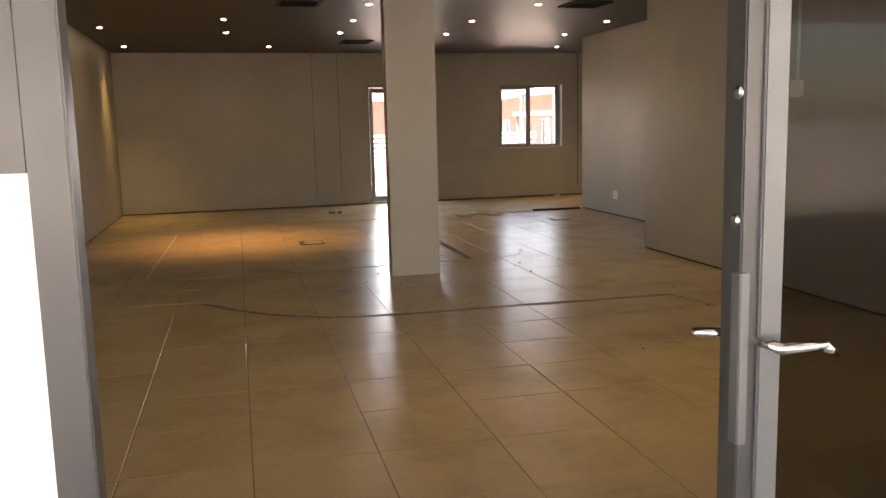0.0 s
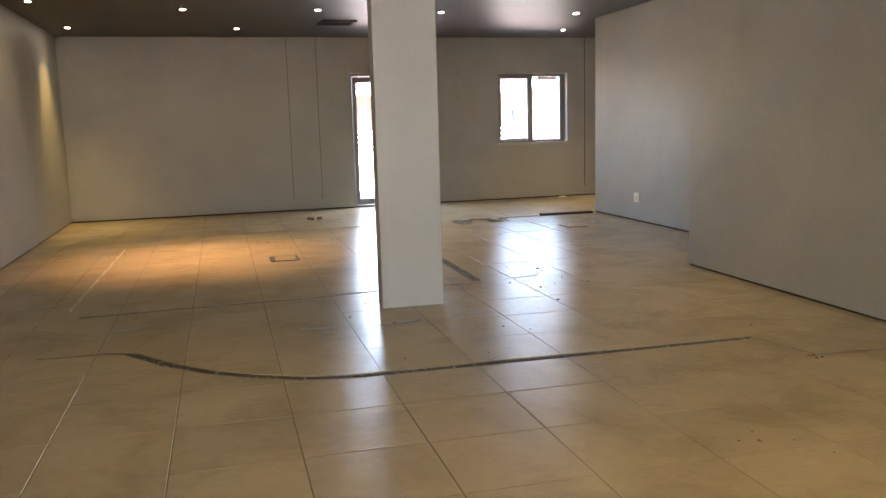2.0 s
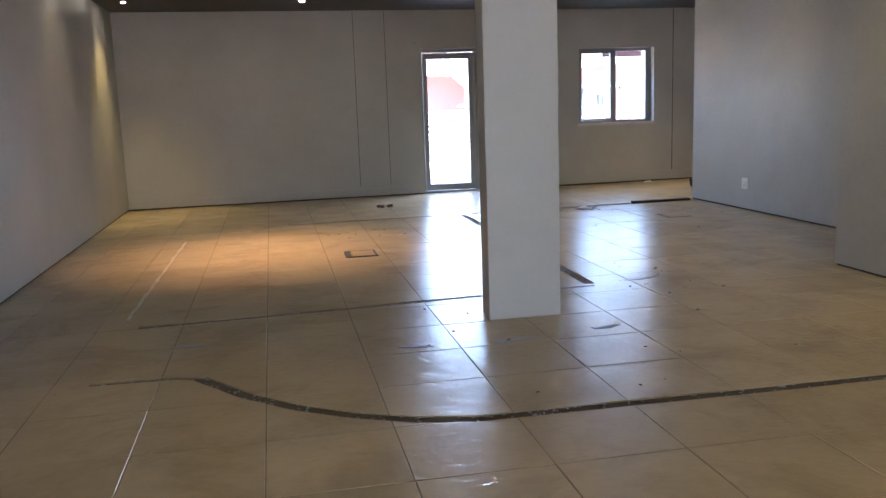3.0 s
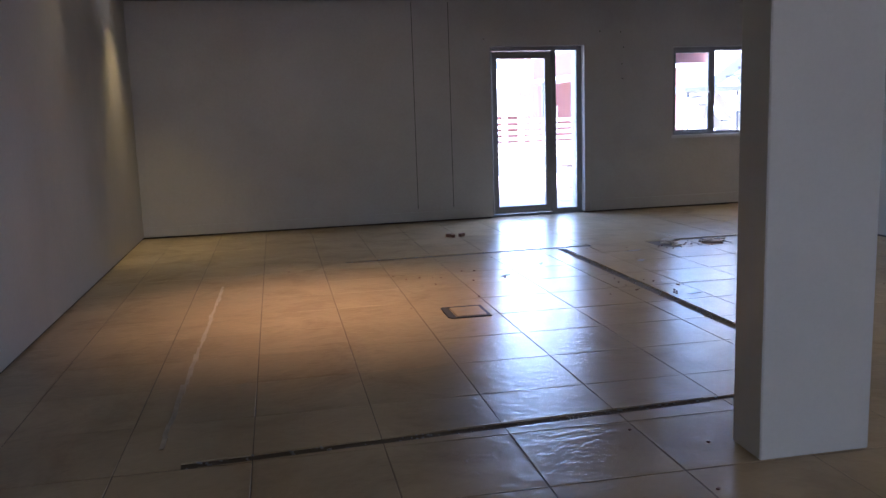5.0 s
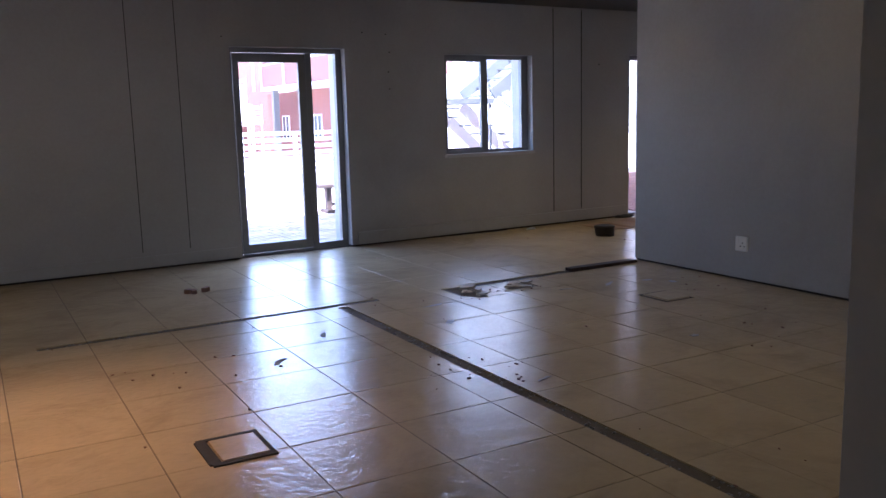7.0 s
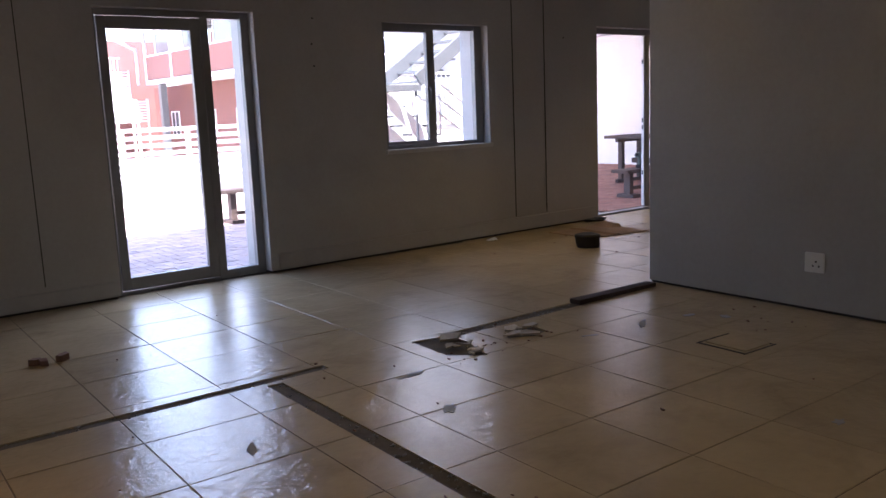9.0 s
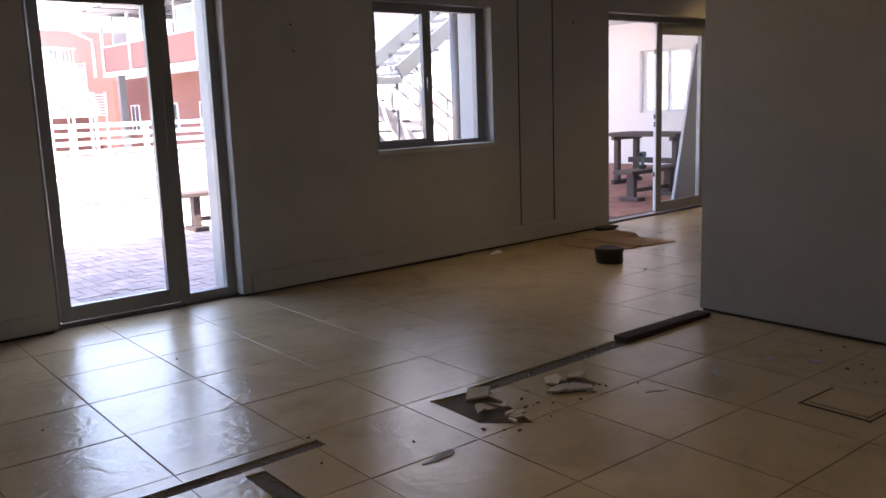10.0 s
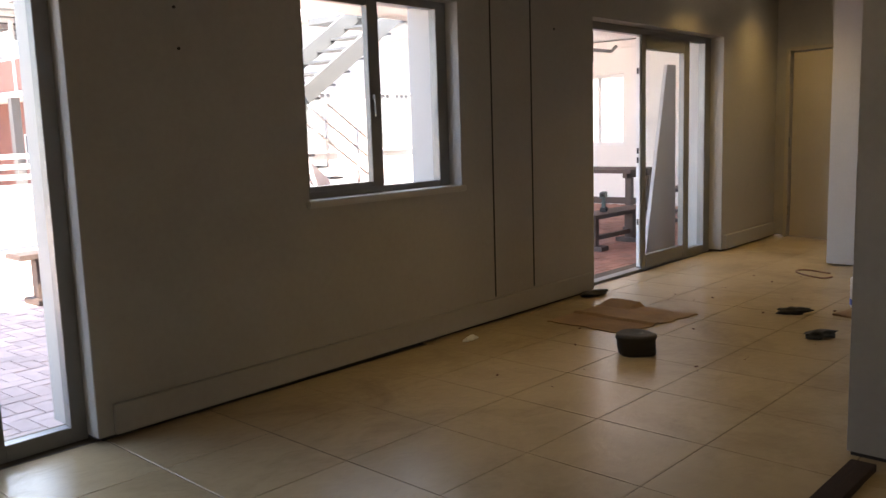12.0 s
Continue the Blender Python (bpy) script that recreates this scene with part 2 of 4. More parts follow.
outline_wall("wall_left", ((left_x(0) - 0.25, 0.2), (left_x(0), 0.2), (left_x(YB), YB), (left_x(YB) - 0.25, YB)), "long grey painted plaster wall lit by yellow downlight")
outline_wall("wall_right_near", ((near_x(0.2), 0.2), (5.9, 0.2), (5.9, 7.055), (5.63, 7.055)), "smooth grey painted wall ending in a sharp corner")
outline_wall("wall_right_return", ((5.9, 6.9), (6.9, 6.9), (6.9, 7.052), (5.9, 7.052)), "short grey wall return behind the corner")
outline_wall("wall_right_far", ((far_x(7.055), 7.055), (7.1, 7.055), (7.1, 11.4), (6.93, 11.4)), "grey painted wall with a white power socket")
outline_wall("wall_passage_south", ((7.1, 11.2), (11.38, 11.2), (11.38, 11.4), (7.1, 11.4)), "plain grey wall closing the passage")
# paler colour than the other walls stands for the extra light on the pier
outline_wall("wall_passage_pier", ((11.38, 11.2), (13.15, 11.2), (13.15, 12.82), (11.38, 12.82)), "grey pier narrowing the passage, its stronger light put into the colour", mat=M_PALE)

# back wall with door, window and wide door openings
D1 = (3.97, 5.21, 2.11)
WN = (6.44, 7.69, 0.94, 2.075)
D2 = (9.28, 11.72, 2.11)
b0 = 0.018
back = boxes("wall_back", [
    (-0.6, YB, b0, D1[0], YO, H),
    (D1[0], YB, D1[2], D1[1], YO, H),
    (D1[1], YB, b0, WN[0], YO, H),
    (WN[0], YB, b0, WN[1], YO, WN[2]),
    (WN[0], YB, WN[3], WN[1], YO, H),
    (WN[1], YB, b0, D2[0], YO, H),
    (D2[0], YB, D2[2], D2[1], YO, H),
    (D2[1], YB, b0, 13.15, YO, H),
], M_WALL)
structure(back, "grey painted back wall with glazed door, window and patio door", "wall")
# painted linings of the openings
structure(boxes("trim_reveals", [
    (D1[1] - 0.003, YB + 0.004, 0.02, D1[1] + 0.001, YO + 0.004, D1[2]),
    (D1[0] - 0.001, YB + 0.004, 0.02, D1[0] + 0.003, YO + 0.004, D1[2]),
    (WN[1] - 0.003, YB + 0.004, WN[2], WN[1] + 0.001, YO + 0.004, WN[3]),
    (WN[0] - 0.001, YB + 0.004, WN[2], WN[0] + 0.003, YO + 0.004, WN[3]),
    (D2[1] - 0.003, YB + 0.004, 0.02, D2[1] + 0.001, YO + 0.004, D2[2]),
], M_PALE), "pale painted reveals of the openings", "trim")
# groove-edged cover strips on the back wall
for gx in (3.01, 3.46, 8.01, 8.46):
    structure(boxes("trim_panel_joint", [(gx - (0.003 if gx < 5 else 0.005), YB - 0.004, 0.17, gx + (0.003 if gx < 5 else 0.005), YB + 0.01, H - 0.02)], M_GAP), "thin dark vertical panel joint on the wall", "trim")
bm = bmesh.new()
for hx, hz in ((5.42, 2.28), (5.70, 2.27), (5.72, 1.87), (5.73, 1.69), (5.74, 2.08), (8.75, 1.98), (3.9, 2.2)):
    bmesh.ops.create_cone(bm, cap_ends=True, segments=8, radius1=0.007, radius2=0.007, depth=0.01, matrix=pose(hx, YB - 0.002, hz, 90))
structure(part("trim_screw_holes", bm, M_GAP), "small dark screw holes left in the wall", "trim")
# low skirting of the back wall
structure(boxes("baseboard_middle", [(5.28, YB - 0.022, 0.02, 9.22, YB + 0.01, 0.155)], M_WALL, bevel=0.004), "grey painted skirting board", "baseboard")
structure(boxes("baseboard_passage", [(11.76, YB - 0.035, 0.02, 13.1, YB + 0.01, 0.16)], M_WALL, bevel=0.005), "thick grey skirting beside the patio door", "baseboard")
structure(boxes("baseboard_left", [(-0.2, YB - 0.014, 0.02, 3.93, YB + 0.01, 0.13)], M_WALL, bevel=0.003), "grey painted skirting board", "baseboard")
# set-back plinths in the broken gap under the walls, shade put into their dark colour
structure(boxes("trim_wall_gap", [
    (-0.5, YB + 0.012, -0.01, D1[0] - 0.02, YO - 0.1, 0.03), (D1[1] + 0.02, YB + 0.012, -0.01, D2[0] - 0.02, YO - 0.1, 0.03), (D2[1] + 0.02, YB + 0.012, -0.01, 13.1, YO - 0.1, 0.03),
], M_GAP), "dark plinth set back in the gap between wall and tiled floor", "trim")
for nm, pts in (("left", ((left_x(0) - 0.2, 0.2), (left_x(0) - 0.012, 0.2), (left_x(YB) - 0.012, YB), (left_x(YB) - 0.2, YB))),
                ("near", ((near_x(0.2) + 0.012, 0.2), (5.88, 0.2), (5.88, 7.04), (5.642, 7.04))),
                ("far", ((far_x(7.055) + 0.012, 7.08), (7.08, 7.08), (7.08, 11.388), (6.942, 11.388)))):
    bm = bmesh.new()
    prism(bm, pts, -0.01, 0.03)
    structure(part("trim_gap_" + nm, bm, M_GAP), "dark plinth set back in the gap between wall and tiled floor", "trim")

# end wall of the passage, with a door standing ajar
structure(boxes("wall_passage_end", [
    (13.15, 12.6, b0, 13.35, 12.9, H), (13.15, 12.9, 2.06, 13.35, 13.80, H), (13.15, 13.80, b0, 13.35, YO, H),
], M_WALL), "grey end wall of the passage with a doorway", "wall")
structure(boxes("wall_closet", [(14.6, 12.2, 0, 14.7, YO, H), (13.35, 12.2, 0, 14.6, 12.3, H)], M_WALL), "plain wall behind the passage door", "wall")

ceiling = boxes("ceiling", [(-0.9, 0.2, H, 14.7, YO, H + 0.2)], M_CEIL)
structure(ceiling, "dark charcoal satin painted ceiling", "ceiling")
# unseen block, added only to cast the building's shadow on the terrace
structure(boxes("wall_shade_block", [(-0.9, 0.2, H + 0.204, 14.7, YO, 7.0)], M_WHITEWALL), "plain unseen block added above the room to shade the terrace", "wall")

# column
col = bmesh.new()
prism(col, ((2.728, 6.388), (3.172, 6.372), (3.177, 6.578), (2.742, 6.588)), 0.004, H)
structure(part("column", col, material("column_paint", (0.50, 0.49, 0.465), 0.4, vary=0.06, scale=1.2, bump=0.04, dirt=0.1), bevel=0.004), "square grey painted column in the room", "column")

# screed under the tiles
structure(boxes("floor_screed", [(-0.9, 0.2, -0.2, 14.7, YB + 0.4, -0.0065)], M_GROUT), "rough grey screed under the tiles", "floor")

# ================= doors and windows =================
YD = 14.03


def frame_box(name, rows, mat, parent, label=""):
    return boxes(name, rows, mat, parent, label, 0.003)


def pane(name, x0, z0, x1, z1, parent, y=YD + 0.025, mat=None):
    ob = boxes(name, [(x0, y - 0.003, z0, x1, y + 0.003, z1)], mat or M_GLASS, parent, "clear glass pane")
    ob.visible_shadow = False
    return ob


def back_door():
    d = thing("door_1", "grey aluminium glazed back door with narrow sidelight", "door", kind="structure")
    x0, x1, zt = D1
    frame_box("door_frame", [
        (x0, YD, 0, x0 + 0.045, YD + 0.06, zt), (x1 - 0.07, YD, 0, x1, YD + 0.06, zt),
        (x0 + 0.045, YD, zt - 0.05, x1 - 0.07, YD + 0.06, zt), (4.80, YD, 0.0, 4.865, YD + 0.06, zt - 0.05),
        (4.865, YD, 0, x1 - 0.07, YD + 0.06, 0.07), (x0 + 0.045, YD - 0.01, -0.005, 4.80, YD + 0.09, 0.025)], M_ALU, d)
    leaf = frame_box("door_leaf", [
        (4.02, YD - 0.008, 0.03, 4.085, YD + 0.04, zt - 0.055), (4.715, YD - 0.008, 0.03, 4.795, YD + 0.04, zt - 0.055),
        (4.085, YD - 0.008, 0.03, 4.715, YD + 0.04, 0.125), (4.085, YD - 0.008, 1.965, 4.715, YD + 0.04, zt - 0.055)], M_ALU, d)
    pane("pane", 4.085, 0.125, 4.715, 1.965, leaf)
    pane("pane", 4.865, 0.07, x1 - 0.07, zt - 0.05, d)


def window_back():
    w = thing("window_1", "grey aluminium two-light window with white sill", "window", kind="structure")
    x0, x1, z0, z1 = WN
    frame_box("window_frame", [
        (x0, YD, z0, x0 + 0.05, YD + 0.06, z1), (x1 - 0.095, YD, z0, x1, YD + 0.06, z1),
        (x0 + 0.05, YD, z1 - 0.045, x1 - 0.095, YD + 0.06, z1), (x0 + 0.05, YD, z0, x1 - 0.095, YD + 0.06, z0 + 0.04),
        (7.045, YD, z0 + 0.04, 7.095, YD + 0.06, z1 - 0.045)], M_ALU, w)
    sash = frame_box("sash", [
        (x0 + 0.052, YD - 0.015, z0 + 0.042, x0 + 0.082, YD + 0.03, z1 - 0.047), (6.995, YD - 0.015, z0 + 0.042, 7.043, YD + 0.03, z1 - 0.047),
        (x0 + 0.082, YD - 0.015, z0 + 0.042, 6.995, YD + 0.03, z0 + 0.07), (x0 + 0.082, YD - 0.015, z1 - 0.075, 6.995, YD + 0.03, z1 - 0.047)], M_ALU, w)
    bm = bmesh.new()
    bar(bm, (7.02, YD - 0.035, 1.50), (7.02, YD - 0.035, 1.38), 0.018, 0.014)
    bar(bm, (7.02, YD - 0.012, 1.49), (7.02, YD - 0.04, 1.49), 0.022, 0.03)
    part("handle", bm, M_ALU, sash, "small grey window catch", 0.003)
    pane("pane", x0 + 0.082, z0 + 0.07, 6.995, z1 - 0.075, sash, YD + 0.01)
    pane("pane", 7.095, z0 + 0.04, x1 - 0.095, z1 - 0.045, w)
    boxes("window_sill", [(x0 - 0.02, YB - 0.025, z0 - 0.035, x1 + 0.02, YD, z0 + 0.004)], M_PALE, w, "pale painted sill", 0.006)


def patio_door():
    d = thing("door_2", "wide grey aluminium patio door standing half open", "door", kind="structure")
    x0, x1, zt = D2
    y = YD + 0.03
    frame_box("door_frame", [
        (x0, y, 0, x0 + 0.06, y + 0.07, zt), (x1 - 0.14, y, 0, x1, y + 0.07, zt), (x0 + 0.06, y, zt - 0.06, x1 - 0.14, y + 0.07, zt),
        (x0 + 0.06, y, -0.005, x1 - 0.14, y + 0.09, 0.018), (11.16, y, 0.018, 11.24, y + 0.07, zt - 0.06), (11.24, y, 0.018, x1 - 0.14, y + 0.07, 0.08)], M_ALU, d)
    leaf = frame_box("door_leaf", [
        (10.24, y - 0.03, 0.03, 10.32, y + 0.02, zt - 0.065), (11.06, y - 0.03, 0.03, 11.155, y + 0.02, zt - 0.065),
        (10.32, y - 0.03, 0.03, 11.06, y + 0.02, 0.14), (10.32, y - 0.03, 1.93, 11.06, y + 0.02, zt - 0.065)], M_ALU, d)
    boxes("lock_edge", [(10.225, y - 0.02, 0.05, 10.242, y + 0.012, 2.03)], M_WHITESTEEL, leaf, "pale lock edge of the door leaf")
    for z in (0.42, 0.96, 1.04, 1.72):
        boxes("keep", [(10.222, y - 0.012, z, 10.227, y + 0.006, z + 0.05)], M_BLACK, leaf)
    pane("pane", 10.32, 0.14, 11.06, 1.93, leaf, y)
    pane("pane", 11.24, 0.08, x1 - 0.14, zt - 0.06, d, y + 0.03)
    boxes("jamb_strip", [(x0 + 0.062, y - 0.02, 0.02, x0 + 0.08, y, zt - 0.06)], M_WHITESTEEL, d, "white weather strip")


def passage_door():
    d = thing("door_3", "beige painted flush door standing ajar", "door", kind="structure")
    boxes("door_frame", [(13.10, 13.77, 0, 13.36, 13.81, 2.06), (13.10, 12.88, 0, 13.36, 12.92, 2.06), (13.10, 12.92, 2.03, 13.36, 13.77, 2.07)], M_DOORWOOD, d, "", 0.004)
    bm = bmesh.new()
    m = pose(13.13, 13.74, 1.01, 0, 0, -14)
    obox(bm, m @ pose(0, -0.41, 0), 0.042, 0.8, 2.0)
    leaf = part("door_leaf", bm, M_DOORWOOD, d, "", 0.004)
    bm = bmesh.new()
    p = m @ Vector((-0.05, -0.72, 0.02))
    q = m @ Vector((-0.05, -0.60, 0.02))
    s = m @ Vector((0.0, -0.72, 0.02))
    bar(bm, p, q, 0.016)
    bar(bm, p, s, 0.016)
    part("handle", bm, M_CHROME, leaf, "chrome lever handle", 0.003)
    bm = bmesh.new()
    for z in (0.25, 1.0, 1.75):
        tube(bm, (13.115, 13.765, z), (13.115, 13.765, z + 0.1), 0.009, 8)
    part("hinge", bm, M_CHROME, d)


back_door()
window_back()
patio_door()
passage_door()


# ---- shopfront at the entrance ----
def shopfront():
    s = thing("door_4", "aluminium framed glass shopfront with entrance door", "shopfront", kind="structure")
    zt = 2.45
    xl, xr = left_x(0.3), near_x(0.3)
    frame_box("door_frame", [
        (xl, YF, 0, xl + 0.06, YF + 0.06, zt), (xr - 0.06, YF, 0, xr, YF + 0.06, zt), (xl + 0.06, YF, zt - 0.06, xr - 0.06, YF + 0.06, zt),
        (3.02, YF, 0, 3.08, YF + 0.06, zt - 0.06), (1.0, YF, 2.12, 3.02, YF + 0.06, 2.18)], M_ALU_BRIGHT, s)
    # back-lit jamb: its shade is put into a darker metal than the leaf's
    frame_box("jamb", [(0.945, YF - 0.01, 0, 1.0, YF + 0.07, zt - 0.06)], M_ALU_DARK, s, "grey door jamb, its shade put into a darker metal")
    frame_box("rail", [(xl + 0.06, YF, 1.275, 0.945, YF + 0.05, 1.32), (0.87, YF, 1.32, 0.945, YF + 0.05, 2.38)], M_ALU_DARK, s, "dark rails of the side light")
    # white sheet in place of the glare on the lower glass
    boxes("glare_sheet", [(xl + 0.06, YF + 0.012, 0.05, 0.945, YF + 0.018, 1.275)], M_GLARE, s, "white sheet standing for sky glare on the lower pane")
    pane("pane", xl + 0.06, 1.32, 0.87, zt - 0.06, s, YF + 0.02, M_DIM_GLASS)
    pane("pane", 3.08, 0.05, xr - 0.06, zt - 0.06, s, YF + 0.02, M_DIM_GLASS)
    leaf = frame_box("door_leaf", [
        (2.095, YF - 0.004, 0.02, 2.142, YF + 0.05, 2.11), (2.94, YF - 0.004, 0.02, 3.015, YF + 0.05, 2.11),
        (2.142, YF - 0.004, 0.02, 2.94, YF + 0.05, 0.10), (2.142, YF - 0.004, 2.03, 2.94, YF + 0.05, 2.11)], M_ALU_BRIGHT, s, "bright aluminium door leaf")
    frame_box("lock_stile", [(2.06, YF + 0.004, 0.02, 2.097, YF + 0.062, 2.11)], M_ALU_DARK, s, "dark lock edge of the door")
    pane("pane", 2.142, 0.10, 2.94, 2.03, leaf, YF + 0.02, M_DIM_GLASS)
    bm = bmesh.new()
    box(bm, 2.052, YF - 0.008, 0.75, 2.072, YF + 0.02, 1.06)
    part("lock_plate", bm, M_ALU_BRIGHT, leaf, "brushed lock plate", 0.002)
    for z in (1.15, 1.37):
        bm = bmesh.new()
        bmesh.ops.create_uvsphere(bm, u_segments=12, v_segments=8, radius=0.013, matrix=pose(2.058, YF + 0.02, z) @ Matrix.Diagonal((0.5, 1, 1, 1)))
        part("bolt", bm, M_CHROME, leaf, "round chrome bolt head", 0, True)
    bm = bmesh.new()
    tube(bm, (2.10, YF + 0.06, 0.935), (2.10, YF - 0.065, 0.935), 0.010, 10)
    tube(bm, (2.10, YF - 0.06, 0.935), (2.18, YF - 0.07, 0.938), 0.010, 10)
    tube(bm, (2.175, YF - 0.07, 0.938), (2.215, YF - 0.055, 0.915), 0.010, 10, 0.008)
    tube(bm, (2.10, YF + 0.06, 0.935), (2.02, YF + 0.09, 0.938), 0.010, 10)
    part("handle", bm, M_CHROME, leaf, "chrome lever handle", 0, True)


shopfront()
structure(boxes("wall_front", [(-0.9, 0.22, 2.45, 5.9, 0.40, H)], M_WALL), "plain header above the shopfront", "wall")
# unseen slab, added to keep sun and sky light off the shopfront
structure(boxes("ceiling_sun_block", [(-9, -9.5, 2.75, 13, 0.2, 2.95)], M_WHITEWALL), "plain white unseen slab added to keep sun off the entrance", "ceiling")
structure(boxes("pavement_front", [(-9, -9.5, -0.06, 13, 0.2, -0.006)], M_CONC), "plain concrete pavement before the entrance", "pavement")

# ================= ceiling fittings =================
LAMPS = [(0.0, 10.5, 0.9), (0.08, 12.85, 11.0, 84), (1.47, 9.6, 30, 78), (1.53, 10.98, 1.2), (2.23, 12.85, 0.8), (3.06, 10.9, 1.5), (3.02, 9.57, 1.5),
         (2.96, 8.24, 1.5), (4.6, 10.97, 2), (4.53, 9.52, 1.5), (4.83, 8.04, 1.5), (6.42, 10.93, 1.0), (7.1, 12.8, 6.5, 90), (6.35, 9.4, 0.8),
         (0.0, 2.6, 0.4), (1.5, 2.6, 1.6), (3.0, 2.6, 3.0), (4.5, 2.6, 3.0), (0.0, 5.4, 0.3), (1.5, 5.0, 1.5), (4.5, 5.2, 2.5), (4.9, 6.6, 1.5),
         (9.0, 12.7, 3.5), (10.9, 13.4, 9, 120), (12.4, 13.5, 5.5, 120)]


def downlight(x, y, power, cone=100):
    bm = bmesh.new()
    revolve(bm, [(0.030, -0.003), (0.046, -0.006), (0.050, -0.001), (0.050, 0.004)], 20)
    t = thing("ceiling_light", "small round recessed downlight, switched on", "ceiling light", "downlights in the dark ceiling")
    t.location = (x, y, H)
    ring = new("trim_ring", finish("trim_ring", bm, M_ALU))
    ring.parent = t
    bm = bmesh.new()
    revolve(bm, [(0.027, -0.0075), (0.029, -0.003)], 16)
    lens = new("lens", finish("lens", bm, M_LAMP))
    lens.parent = t
    lens["label"] = "glowing warm white lens"
    d = bpy.data.lights.new("spot", "SPOT")
    d.energy, d.color, d.spot_size, d.spot_blend, d.shadow_soft_size = power, (1.0, 0.56, 0.24) if power > 20 else (1.0, 0.72, 0.25), radians(cone), 1.0, 0.025
    s = new("spot", d)
    s.matrix_world = look((x, y, H - 0.012), (x, y, 0))


for row in LAMPS:
    downlight(*row)


def ceiling_vent(x, y, size):
    v = thing("ceiling_vent", "square dark ceiling air grille", "vent", "air grilles in the ceiling")
    h = size / 2
    boxes("frame", [(x - h, y - h, H - 0.02, x + h, y - h + 0.04, H + 0.002), (x - h, y + h - 0.04, H - 0.02, x + h, y + h, H + 0.002),
                    (x - h, y - h + 0.04, H - 0.02, x - h + 0.04, y + h - 0.04, H + 0.002), (x + h - 0.04, y - h + 0.04, H - 0.02, x + h, y + h - 0.04, H + 0.002)], M_BLACK, v)
    k = int((size - 0.08) / 0.05)
    for i in range(k):
        bm = bmesh.new()
        obox(bm, pose(x, y - h + 0.065 + i * 0.05, H - 0.012, 35), size - 0.08, 0.03, 0.003)
        part("slat", bm, M_BLACK, v)


for vx, vy in ((2.2, 8.15), (3.48, 12.05), (5.36, 7.95)):
    ceiling_vent(vx, vy, 0.46)


# ================= electrics on the walls =================
def socket(x, y, z):
    s = thing("power_socket", "white square power socket on the grey wall", "socket")
    bm = bmesh.new()
    box(bm, x - 0.014, y - 0.06, z - 0.06, x + 0.004, y + 0.06, z + 0.06)
    part("plate", bm, M_WHITE, s, "", 0.004)
    bm = bmesh.new()
    for dy, dz in ((0.0, 0.015), (-0.018, -0.012), (0.018, -0.012)):
        tube(bm, (x - 0.0155, y + dy - 0.012, z + dz - 0.008), (x - 0.012, y + dy - 0.012, z + dz - 0.008), 0.006, 8)
    part("pin_hole", bm, M_BLACK, s)
    bm = bmesh.new()
    box(bm, x - 0.018, y + 0.022, z + 0.01, x - 0.012, y + 0.044, z + 0.04)
    part("switch", bm, M_WHITE, s, "", 0.002)


socket(far_x(10.14), 10.14, 0.30)


def switch_box():
    y = 4.54
    x = near_x(y)
    s = thing("light_switch", "white surface switch box with conduit to the ceiling", "switch")
    boxes("box", [(x - 0.045, y - 0.055, 1.49, x + 0.01, y + 0.055, 1.615)], M_WHITE, s, "", 0.006)
    boxes("rocker", [(x - 0.052, y - 0.03, 1.525, x - 0.044, y + 0.03, 1.58)], M_WHITE, s, "", 0.003)
    bm = bmesh.new()
    tube(bm, (x - 0.014, y, 1.61), (x - 0.014, y, H), 0.012, 10)
    part("conduit", bm, M_WHITE, s, "white plastic conduit", 0, True)


switch_box()

# ================= floor finds =================
def floor_box(x, y, rz, w=0.23, d=0.28, worn=1.0):
    b = thing("floor_box", "square metal floor outlet box set among the tiles", "floor box", "outlet boxes in the floor")
    m = pose(x, y, 0.0, 0, 0, rz)
    bm = bmesh.new()
    for sx, sy, px, py in ((w + 0.04, 0.025, 0, d / 2 + 0.006), (w + 0.04, 0.03, 0, -d / 2 - 0.006), (0.025, d, w / 2 + 0.006, 0), (0.05, d, -w / 2 - 0.006, 0)):
        obox(bm, m @ pose(px, py, 0.003), sx * (worn if sx < 0.1 else 1), sy * (worn if sy < 0.1 else 1), 0.008 if worn == 1 else 0.003)
    part("frame", bm, M_GAP, b, "dark scraped frame", 0.001)
    bm = bmesh.new()
    obox(bm, m @ pose(0.012, 0, 0.004), w - 0.03, d - 0.03, 0.01)
    part("lid", bm, M_TILE, b, "tiled lid", 0.002)


floor_box(2.33, 9.07, -2)
floor_box(5.95, 10.08, -3, 0.24, 0.28, 0.25)


def plank():
    bm = bmesh.new()
    obox(bm, pose(6.45, 11.325, 0.012, 0, 0, -2), 0.76, 0.085, 0.03)
    bmesh.ops.subdivide_edges(bm, edges=bm.edges[:], cuts=4, use_grid_fill=True)
    for v in bm.verts:
        v.co += Vector((noise.noise(v.co * 9), noise.noise(v.co * 9 + Vector((5, 0, 0))), 0.4 * noise.noise(v.co * 7))) * 0.006
    tagged(part("wood_strip", bm, M_DARKWOOD), "dark loose wooden strip lying in the floor channel", "wood strip")


plank()


